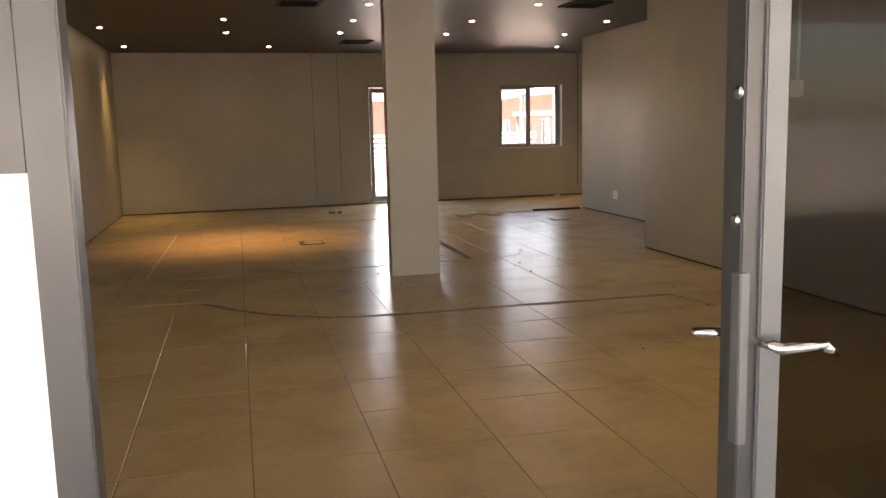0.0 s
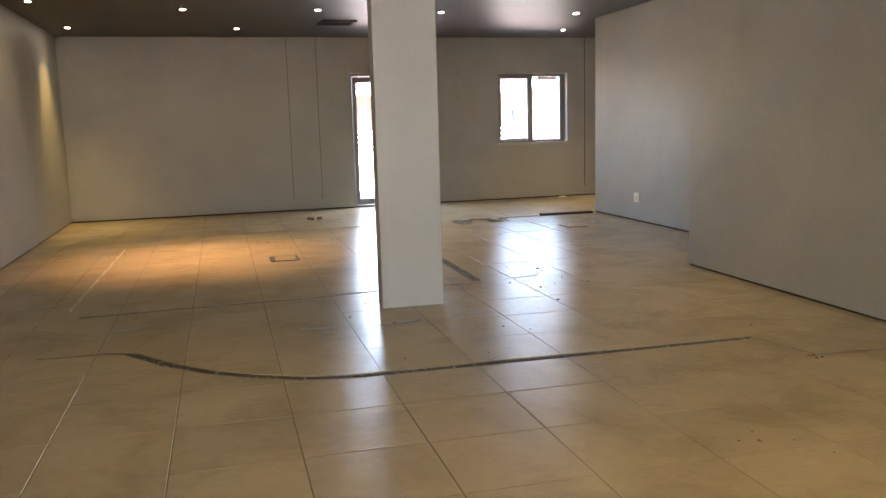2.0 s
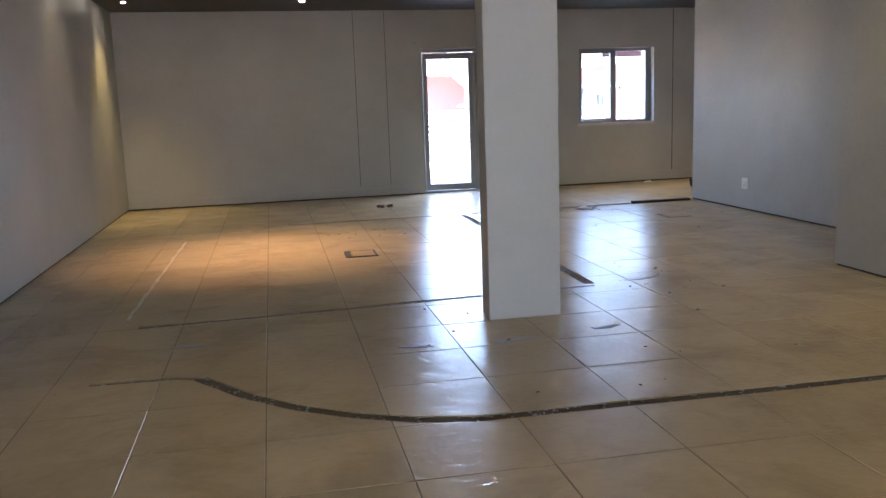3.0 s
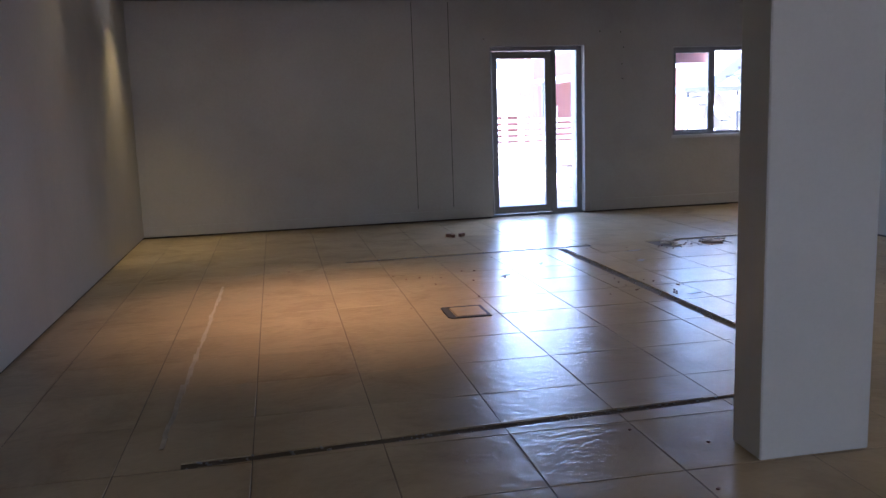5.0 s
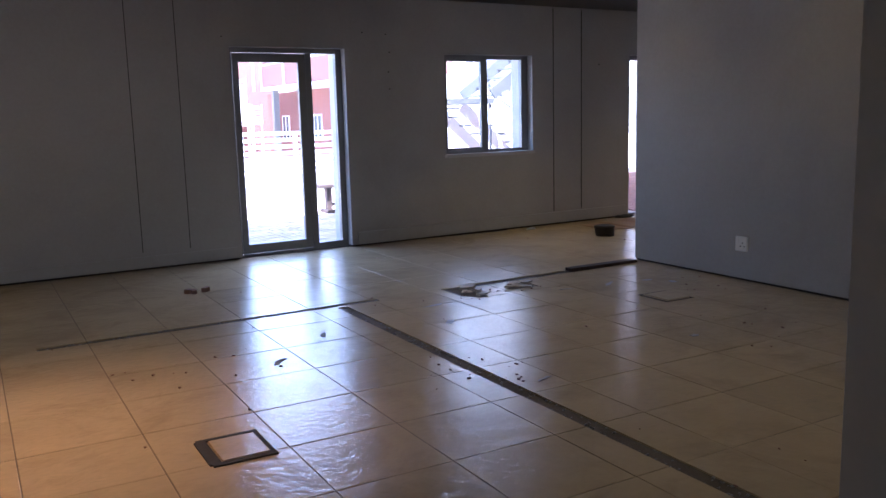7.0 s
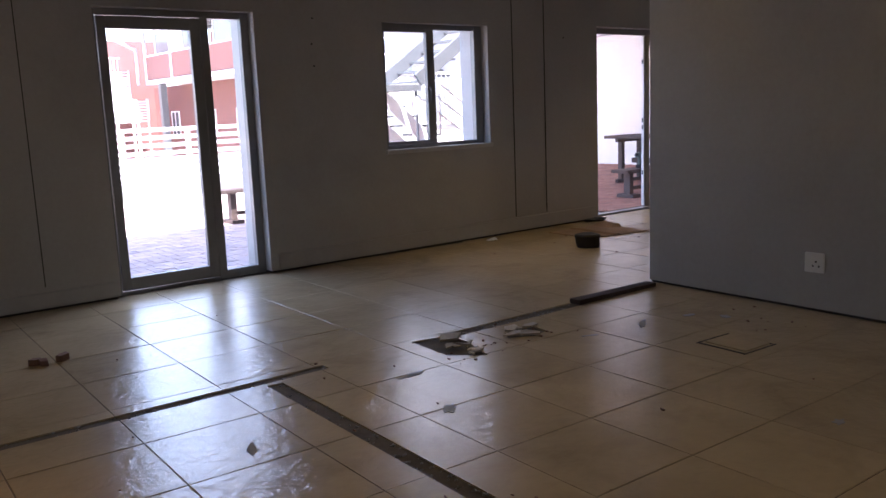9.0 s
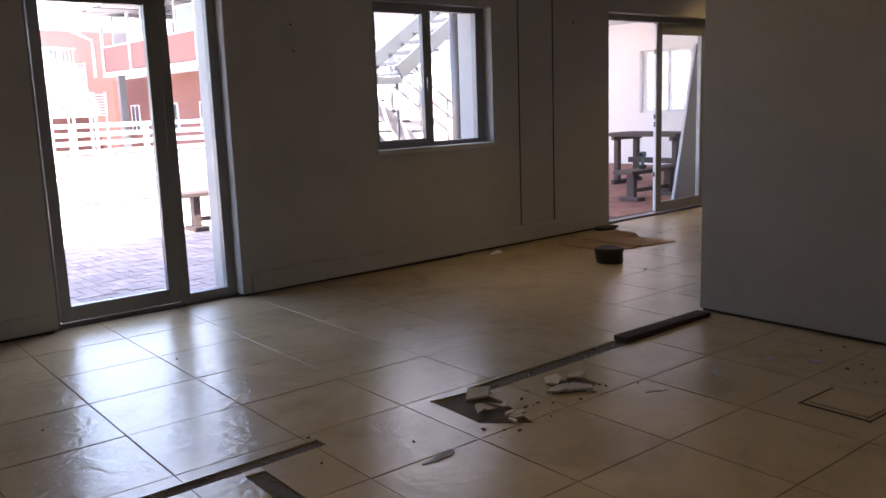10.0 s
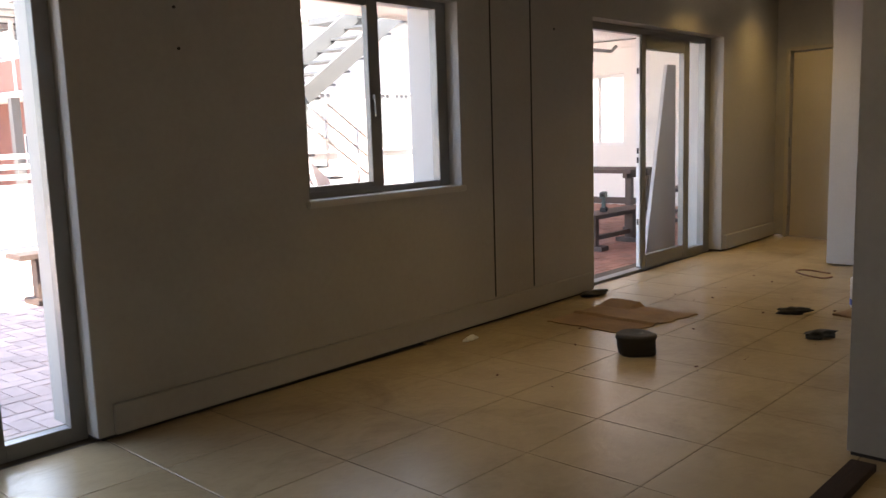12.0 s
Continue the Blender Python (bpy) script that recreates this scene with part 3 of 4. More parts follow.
def shard(name, x, y, z, w, d, h, rz, tilt, mat, label, category, group="", seed=0):
    """Broken flat piece with an irregular outline."""
    r = random.Random(seed)
    k = r.randint(4, 5)
    bm = bmesh.new()
    m = pose(x, y, z, tilt, tilt * 0.5, rz)
    pts = []
    for i in range(k):
        a = 2 * math.pi * (i + r.uniform(-0.25, 0.25)) / k
        rad = r.uniform(0.6, 1.15)
        pts.append((w / 2 * rad * math.cos(a), d / 2 * rad * math.sin(a)))
    prism(bm, pts, -h / 2, h / 2)
    bmesh.ops.transform(bm, matrix=m, verts=bm.verts[:])
    return tagged(part(name, bm, mat), label, category, group)


RUB = random.Random(4)
shard("broken_tile", 4.95, 11.29, 0.012, 0.23, 0.19, 0.012, 10, 5, M_RUBBLE, "large loose piece of broken beige tile", "broken tile", "broken tile pieces", 31)
for i in range(8):
    shard("broken_tile", 4.88 + RUB.uniform(-0.08, 0.10), 11.05 + RUB.uniform(-0.13, 0.10), 0.006 + RUB.uniform(0, 0.012), RUB.uniform(0.07, 0.14), RUB.uniform(0.03, 0.06), 0.008, RUB.uniform(0, 180), RUB.uniform(-9, 9), M_RUBBLE, "loose broken chip of beige floor tile", "broken tile", "broken tile pieces", 40 + i)
for i in range(6):
    shard("broken_tile", 5.34 + RUB.uniform(-0.13, 0.12), 11.07 + RUB.uniform(-0.09, 0.09), 0.008 + RUB.uniform(0, 0.012), RUB.uniform(0.13, 0.2), RUB.uniform(0.07, 0.13), 0.009, RUB.uniform(0, 180), RUB.uniform(-5, 5), M_RUBBLE, "loose broken chip of beige floor tile", "broken tile", "broken tile pieces", 60 + i)
for i in range(4):
    shard("brick_piece", 3.14 + RUB.uniform(-0.09, 0.09), 12.53 + RUB.uniform(-0.05, 0.05), 0.018, RUB.uniform(0.06, 0.11), RUB.uniform(0.05, 0.07), 0.035, RUB.uniform(0, 180), RUB.uniform(-15, 15), M_BROWN, "crumbled brown brick fragment on the tiles", "brick piece", "brick fragments", 90 + i)


def grit():
    """Scattered crumbs, too many to count."""
    r = random.Random(12)
    bm = bmesh.new()
    spots = [(4.2, 6.9, 0.5, 16), (4.95, 11.1, 0.2, 22), (5.4, 11.05, 0.2, 14), (4.5, 7.3, 0.4, 12), (3.7, 3.4, 0.12, 6), (3.75, 9.3, 0.25, 20), (2.6, 10.4, 0.5, 14), (5.6, 9.2, 0.5, 14), (9.8, 12.9, 0.8, 16), (3.8, 6.2, 1.5, 16), (7.8, 12.7, 0.9, 12), (4.65, 4.3, 0.06, 7), (6.4, 10.2, 0.3, 10), (3.2, 11.0, 1.6, 18)]
    for cx, cy, rad, k in spots:
        for _ in range(k):
            s = r.uniform(0.003, 0.011)
            obox(bm, pose(cx + r.gauss(0, rad * 0.6), cy + r.gauss(0, rad * 0.6), s * 0.35, r.uniform(0, 40), 0, r.uniform(0, 180)), s * r.uniform(1, 2), s, s * 0.7)
    tagged(part("grit", bm, M_BROWN), "scattered brown crumbs of mortar on the floor", "debris", kind="stuff")


grit()


def scuff(x, y, w, d, rz, seed):
    """Thin dried smear of mortar with a ragged outline."""
    r = random.Random(seed)
    bm = bmesh.new()
    k = 14
    pts = []
    for i in range(k):
        a = 2 * math.pi * i / k
        rad = r.uniform(0.45, 1.1)
        pts.append((w / 2 * rad * math.cos(a), d / 2 * rad * math.sin(a)))
    prism(bm, pts, 0.0, 0.0016)
    bmesh.ops.transform(bm, matrix=pose(x, y, 0.0006, 0, 0, rz), verts=bm.verts[:])
    tagged(part("mortar_smear", bm, M_CONC), "thin grey dried mortar smear on the tiles", "mortar smear", "dried mortar smears")


for i, row in enumerate(((5.26, 9.18, 0.10, 0.06, 20), (5.97, 10.71, 0.26, 0.05, 35), (6.30, 10.62, 0.10, 0.06, 0), (6.42, 10.45, 0.09, 0.07, 60), (5.55, 10.75, 0.12, 0.03, -20),
                         (4.42, 10.9, 0.20, 0.05, 10), (4.25, 10.4, 0.16, 0.06, 50), (3.98, 9.05, 0.12, 0.035, 15), (2.75, 5.95, 0.34, 0.08, 8), (2.2, 6.0, 0.22, 0.06, -15), (3.3, 6.02, 0.28, 0.07, 5),
                         (1.0, 6.45, 0.25, 0.06, 0), (4.1, 7.15, 0.3, 0.05, 3), (3.4, 10.6, 0.18, 0.05, 70), (2.95, 10.2, 0.16, 0.05, 40))):
    scuff(*row, 200 + i)

bm = bmesh.new()
for i in range(24):
    t0 = i / 24
    x, y = 0.57 + 0.17 * t0, 7.2 + 3.4 * t0
    obox(bm, pose(x + random.uniform(-0.006, 0.006), y + 0.07, 0.001, 0, 0, -2.8 + random.uniform(-3, 3)), random.uniform(0.012, 0.03), 0.15, 0.004)
tagged(part("mortar_line", bm, M_RUBBLE), "thin crusty line of old mortar on the tiles", "debris", kind="stuff")


def tub():
    t = thing("rubber_tub", "small round black rubber tub on the tiles", "tub")
    bm = bmesh.new()
    revolve(bm, [(0.092, 0.0), (0.100, 0.010), (0.106, 0.045), (0.110, 0.085), (0.118, 0.098), (0.116, 0.115), (0.104, 0.118), (0.06, 0.112), (0.02, 0.105)], 30, (7.80, 12.76, 0))
    for v in bm.verts:
        v.co += Vector((noise.noise(v.co * 8), noise.noise(v.co * 8 + Vector((9, 0, 0))), noise.noise(v.co * 6 + Vector((3, 3, 0))) * max(0, v.co.z) * 5)) * 0.018
    part("body", bm, M_BLACK, t, "", 0, True)


tub()


def crumpled(name, x, y, w, d, h, rz, mat, label, category, seed=0, flat=0.35):
    bm = bmesh.new()
    bmesh.ops.create_icosphere(bm, subdivisions=3, radius=0.5)
    o = Vector((seed * 3.1, seed * 1.7, 0))
    for v in bm.verts:
        k = 1 + 0.9 * noise.noise(v.co * 3.2 + o) + 0.4 * noise.noise(v.co * 8 + o)
        v.co = Vector((v.co.x * w * k, v.co.y * d * k, max(0.002, (v.co.z * k + flat) * h)))
    bmesh.ops.transform(bm, matrix=pose(x, y, 0.001, 0, 0, rz), verts=bm.verts[:])
    return tagged(part(name, bm, mat, None, "", 0, True), label, category)


def cardboard():
    """Flattened carton with a torn edge and a raised flap."""
    bm = bmesh.new()
    nx, ny = 26, 20
    grid = {}
    for i in range(nx + 1):
        for j in range(ny + 1):
            u, v = i / nx, j / ny
            x = 8.14 + 0.77 * u + 0.04 * v
            y = 13.05 - 0.15 * u + (0.58 + 0.12 * u) * v
            if i in (0, nx) or j in (0, ny):
                x += 0.018 * noise.noise(Vector((u * 9, v * 9, 1)))
                y += 0.022 * noise.noise(Vector((u * 9, v * 9, 4)))
            z = 0.006 + 0.010 * max(0, noise.noise(Vector((u * 3, v * 3, 0)))) + (0.03 * (u - 0.82) / 0.18 * (v > 0.6) if u > 0.82 else 0) + (0.012 if abs(u - 0.45) < 0.03 else 0)
            grid[i, j] = bm.verts.new((x, y, z))
    for i in range(nx):
        for j in range(ny):
            bm.faces.new((grid[i, j], grid[i + 1, j], grid[i + 1, j + 1], grid[i, j + 1]))
    r = bmesh.ops.extrude_face_region(bm, geom=bm.faces[:])
    for v in r["geom"]:
        if isinstance(v, bmesh.types.BMVert):
            v.co.z -= 0.005
    tagged(part("cardboard", bm, M_CARD), "flattened brown cardboard carton lying on the tiles", "cardboard")


cardboard()
crumpled("rag", 9.12, 13.82, 0.24, 0.10, 0.05, -10, M_BLACK, "crumpled black rag beside the skirting", "rag", 1)
crumpled("glove", 9.27, 12.38, 0.20, 0.07, 0.05, -50, M_BLACK, "black work glove lying on the tiles", "glove", 2)
crumpled("glove", 8.72, 12.05, 0.18, 0.09, 0.05, -35, M_BLACK, "crumpled black work glove on the floor", "glove", 3)
crumpled("paper_scrap", 7.50, 13.74, 0.13, 0.06, 0.025, 10, M_WHITE, "crumpled white paper scrap beside the wall", "paper", 4)


def cable_loop():
    cu = bpy.data.curves.new("cable_loop", "CURVE")
    cu.dimensions, cu.bevel_depth, cu.bevel_resolution = "3D", 0.007, 2
    sp = cu.splines.new("POLY")
    k = 22
    sp.points.add(k - 1)
    for i in range(k):
        a = -0.6 + 5.2 * i / (k - 1)
        sp.points[i].co = (10.75 + 0.16 * math.cos(a), 12.72 + 0.14 * math.sin(a), 0.014 + 0.03 * max(0, math.sin(a * 0.8)), 1)
    tmp = new("cable_tmp", cu)
    me = bpy.data.meshes.new_from_object(tmp.evaluated_get(bpy.context.evaluated_depsgraph_get()))
    bpy.data.objects.remove(tmp)
    me.materials.append(M_BROWN)
    me.name = "cable"
    tagged(new("cable", me), "brown curled offcut of cable on the tiles", "cable")


cable_loop()


def paint_tin():
    t = thing("paint_tin", "white plastic paint tin with a blue band", "paint tin")
    c = (9.72, 12.08, 0)
    bm = bmesh.new()
    revolve(bm, [(0.075, 0), (0.08, 0.01), (0.082, 0.2), (0.078, 0.205)], 24, c)
    part("body", bm, M_WHITE, t, "", 0, True)
    bm = bmesh.new()
    revolve(bm, [(0.0835, 0.02), (0.0838, 0.06)], 24, c)
    part("band", bm, M_BLUE, t, "blue band")


paint_tin()
for k, (px, py, rz) in enumerate(((9.15, 11.9, 20), (9.5, 12.05, -15))):
    bm = bmesh.new()
    obox(bm, pose(px, py, 0.008, 0, 0, rz), 0.34, 0.16, 0.012)
    tagged(part("board_offcut", bm, M_CARD, None, "", 0.002), "thin brown board offcut on the tiles", "board", "offcuts in the passage")


# ================= outside =================
def ground():
    bm = bmesh.new()
    ys = [-400, 21.9, 22.0, 400]
    zs = [-0.075, -0.075, -1.05, -1.05]
    lo = [bm.verts.new((-400, y, z)) for y, z in zip(ys, zs)]
    hi = [bm.verts.new((400, y, z)) for y, z in zip(ys, zs)]
    for i in range(3):
        bm.faces.new((lo[i], hi[i], hi[i + 1], lo[i + 1]))
    structure(part("ground", bm, M_SAND), "pale sandy courtyard ground stepping down beyond the terrace", "ground")


ground()


def bench(x0, x1, y, h, mat=M_BENCH, label="weathered wooden bench on trestle legs", z=-0.035):
    b = thing("bench", label, "bench", "wooden benches outside")
    boxes("seat", [(x0, y - 0.15, h - 0.045, x1, y + 0.15, h)], mat, b, "", 0.006)
    for x in (x0 + 0.16, x1 - 0.24):
        boxes("leg", [(x, y - 0.055, z + 0.05, x + 0.08, y + 0.055, h - 0.045)], mat, b, "", 0.005)
        boxes("foot", [(x - 0.04, y - 0.15, z, x + 0.12, y + 0.15, z + 0.05)], mat, b, "", 0.005)
    boxes("stretcher", [(x0 + 0.24, y - 0.02, z + 0.10, x1 - 0.24, y + 0.02, z + 0.15)], mat, b, "", 0.004)
    return b


def table(x0, x1, y0, y1, h=0.74, z=-0.035):
    t = thing("picnic_table", "weathered brown wooden table on the patio", "table")
    k = 5
    w = (x1 - x0) / k
    for i in range(k):
        boxes("board", [(x0 + i * w + 0.004, y0, h - 0.045, x0 + (i + 1) * w - 0.004, y1, h)], M_TABLE, t, "", 0.004)
    for yy in (y0 + 0.06, y1 - 0.28):
        for x in (x0 + 0.12, x1 - 0.20):
            boxes("leg", [(x, yy, z + 0.06, x + 0.08, yy + 0.08, h - 0.105)], M_TABLE, t, "", 0.004)
        for zz in (z, h - 0.105):
            boxes("rail", [(x0 + 0.04, yy + 0.01, zz, x1 - 0.04, yy + 0.07, zz + 0.06)], M_TABLE, t, "", 0.004)
    boxes("stretcher", [((x0 + x1) / 2 - 0.03, y0 + 0.14, 0.28, (x0 + x1) / 2 + 0.03, y1 - 0.28, 0.36)], M_TABLE, t, "", 0.004)


# concrete bench; the dark wood material stands for its shaded, backlit side
bench(6.36, 7.7, 17.6, 0.40, M_TABLE, "concrete bench on the brick paving, its shaded grey put into the colour")
bench(11.2, 12.42, 15.22, 0.36, M_TABLE)
bench(13.95, 15.1, 15.75, 0.42, M_TABLE)
table(12.95, 13.75, 15.62, 17.0)


def drill():
    d = thing("cordless_drill", "dark green cordless drill standing on the bench", "drill")
    m = pose(11.63, 15.22, 0.36, 0, 0, 20)

    def piece(name, rows, mat):
        bm = bmesh.new()
        for px, py, pz, sx, sy, sz, ry in rows:
            obox(bm, m @ pose(px, py, pz, 0, ry, 0), sx, sy, sz)
        part(name, bm, mat, d, "", 0.008)

    piece("battery", [(0, 0, 0.025, 0.11, 0.07, 0.05, 0)], M_BLACK)
    piece("handle", [(-0.005, 0, 0.10, 0.045, 0.038, 0.12, 8)], M_GREEN)
    piece("body", [(-0.02, 0, 0.185, 0.16, 0.06, 0.07, 0)], M_GREEN)
    bm = bmesh.new()
    tube(bm, m @ Vector((-0.10, 0, 0.19)), m @ Vector((-0.16, 0, 0.19)), 0.022, 12, 0.014)
    part("chuck", bm, M_BLACK, d, "", 0, True)


drill()
bm = bmesh.new()
prism(bm, ((11.37, -0.03), (12.04, -0.03), (12.03, 1.90), (11.83, 1.90)), -0.02, 0.02)
bmesh.ops.transform(bm, matrix=pose(0, 14.60, 0, 90), verts=bm.verts[:])
tagged(part("leaning_board", bm, material("grey_board", (0.50, 0.49, 0.50), 0.6, vary=0.06, scale=2, bump=0.05), None, "", 0.004), "large pale grey board leaning beside the patio door", "board")

# patio: roof, end wall with barred window
structure(boxes("ceiling_patio", [(9.3, YO + 0.004, 2.72, 16.7, 18.2, 2.88), (13.2, 18.2, 2.72, 16.7, 21.2, 2.88)], M_WHITEWALL), "white soffit of the patio roof", "ceiling")
structure(boxes("wall_patio_end", [
    (16.5, YO, -0.05, 16.75, 17.68, 2.70), (16.5, 17.68, -0.05, 16.75, 18.83, 0.96), (16.5, 17.68, 2.16, 16.75, 18.83, 2.70), (16.5, 18.83, -0.05, 16.75, 21.2, 2.70)], M_WHITEWALL), "white plastered patio end wall with a window", "wall")
structure(boxes("trim_patio_cornice", [(16.46, YO, 2.58, 16.5, 21.2, 2.70)], M_WHITEWALL), "white cornice on the patio wall", "trim")


def patio_window():
    w = thing("window_2", "white framed window with burglar bars", "window", kind="structure")
    boxes("window_frame", [(16.62, 17.68, 0.96, 16.68, 17.70, 2.16), (16.62, 18.73, 0.96, 16.68, 18.83, 2.16), (16.62, 17.70, 2.11, 16.68, 18.73, 2.16), (16.62, 17.70, 0.96, 16.68, 18.73, 1.01), (16.62, 18.19, 1.01, 16.68, 18.24, 2.11)], M_WHITESTEEL, w)
    bm = bmesh.new()
    for i in range(9):
        y = 17.75 + i * 0.12
        tube(bm, (16.60, y, 1.0), (16.60, y, 2.12), 0.006, 6)
    part("burglar_bar", bm, M_WHITESTEEL, w, "thin white burglar bars")
    p = boxes("pane", [(16.648, 17.70, 1.01, 16.652, 18.73, 2.11)], M_GLASS, w)
    p.visible_shadow = False


patio_window()
# added backdrop, darkens the view behind the window so its bars stand out
structure(boxes("backdrop_patio_window", [(19.5, 15, -0.07, 19.8, 24, 2.9)], M_CONC), "plain grey backdrop added beyond the patio window", "wall")
bm = bmesh.new()
tube(bm, (15.0, 17.4, 2.73), (15.0, 17.4, 2.25), 0.03, 10)
tube(bm, (15.0, 17.4, 2.45), (15.25, 17.2, 2.42), 0.025, 10)
tube(bm, (15.25, 17.2, 2.42), (15.32, 17.15, 2.50), 0.025, 10)
tagged(part("pipe_bracket", bm, M_STEEL, None, "", 0, True), "grey pipe bracket hanging from the patio soffit", "pipe")

bm = bmesh.new()
tube(bm, (11.02, 18.1, -0.06), (11.02, 18.1, 2.72), 0.085, 20)
tagged(part("soffit_post", bm, M_STEEL, None, "", 0, True), "round grey steel post carrying the patio soffit", "post")

# ---- steel staircase ----
def stairs():
    s = thing("staircase", "grey steel open-tread outdoor staircase with landing", "staircase")
    ya, yb = 18.9, 19.95
    rise, go = 0.18, 0.27
    x0, z0 = 10.62, 1.72
    n = 8
    for y in (ya, yb):
        bm = bmesh.new()
        bar(bm, (x0 - 0.05, y, z0 + 0.05), (x0 + n * go, y, z0 + n * rise + 0.085), 0.05, 0.22)
        part("stringer", bm, M_STEEL, s)
    for i in range(n):
        boxes("tread", [(x0 + i * go, ya + 0.03, z0 + i * rise + 0.02, x0 + i * go + 0.25, yb - 0.03, z0 + i * rise + 0.05)], M_STEEL, s)
    boxes("landing", [(x0 - 1.25, ya, z0 - 0.12, x0, yb + 1.15, z0 - 0.02)], M_STEEL, s)
    boxes("landing", [(x0 + n * go, ya - 0.3, z0 + n * rise - 0.1, x0 + n * go + 1.5, yb + 1.4, z0 + n * rise)], M_STEEL, s)
    # grey lower stringers given white steel, so brightness is put into the colour
    for y in (yb + 0.1, yb + 1.1):
        bm = bmesh.new()
        bar(bm, (x0, y, z0 - 0.15), (x0 + 1.85, y, -0.02), 0.05, 0.24)
        part("stringer", bm, M_WHITESTEEL, s)
    for i in range(7):
        boxes("tread", [(x0 + 0.02 + i * go, yb + 0.13, z0 - 0.20 - i * rise, x0 + 0.27 + i * go, yb + 1.07, z0 - 0.16 - i * rise)], M_STEEL, s)
    for y in (yb + 0.1,):
        sgn = -1
        for k in range(3):
            bm = bmesh.new()
            zz = 0.35 + k * 0.28
            tube(bm, (x0, y, z0 + zz), (x0 + n * go, y, z0 + sgn * n * rise + zz), 0.018, 8)
            part("rail", bm, M_WHITESTEEL, s, "white handrail tube", 0, True)
        for k in range(4):
            bm = bmesh.new()
            x = x0 + 0.05 + k * 0.62
            z = z0 + sgn * (x - x0) * rise / go
            tube(bm, (x, y, z - 0.05), (x, y, z + 0.93), 0.02, 8)
            part("post", bm, M_WHITESTEEL, s, "", 0, True)
    for x, y in ((x0 - 1.15, ya + 0.06), (x0 - 0.06, ya + 0.06), (x0 - 1.15, yb + 1.05)):
        bm = bmesh.new()
        tube(bm, (x, y, -0.05), (x, y, z0 - 0.1), 0.022, 12)
        part("support", bm, M_STEEL, s, "", 0, True)


stairs()


def white_house():
    h = thing("white_building", "white plastered two-storey building behind the stairs", "building")
    boxes("wall", [(12.4, 22.6, -1.1, 22, 23.0, 6.5)], M_WHITEWALL, h)
    boxes("eave", [(12.2, 22.0, 3.3, 22, 22.6, 3.5)], M_WHITEWALL, h)
    for x in (13.2, 15.3, 17.4):
        w = boxes("window", [(x, 22.57, 1.0, x + 1.1, 22.61, 2.05)], M_PALEGLASS, h, "window with white bars")
        boxes("frame", [(x - 0.05, 22.54, 0.95, x, 22.59, 2.1), (x + 1.1, 22.54, 0.95, x + 1.15, 22.59, 2.1), (x, 22.54, 2.05, x + 1.1, 22.59, 2.1), (x, 22.54, 0.95, x + 1.1, 22.59, 1.0), (x + 0.52, 22.54, 1.0, x + 0.58, 22.59, 2.05)], M_WHITESTEEL, w)
        bm = bmesh.new()
        for i in range(8):
            tube(bm, (x + 0.08 + i * 0.134, 22.52, 1.0), (x + 0.08 + i * 0.134, 22.52, 2.05), 0.008, 6)
        part("burglar_bar", bm, M_WHITESTEEL, w)


white_house()


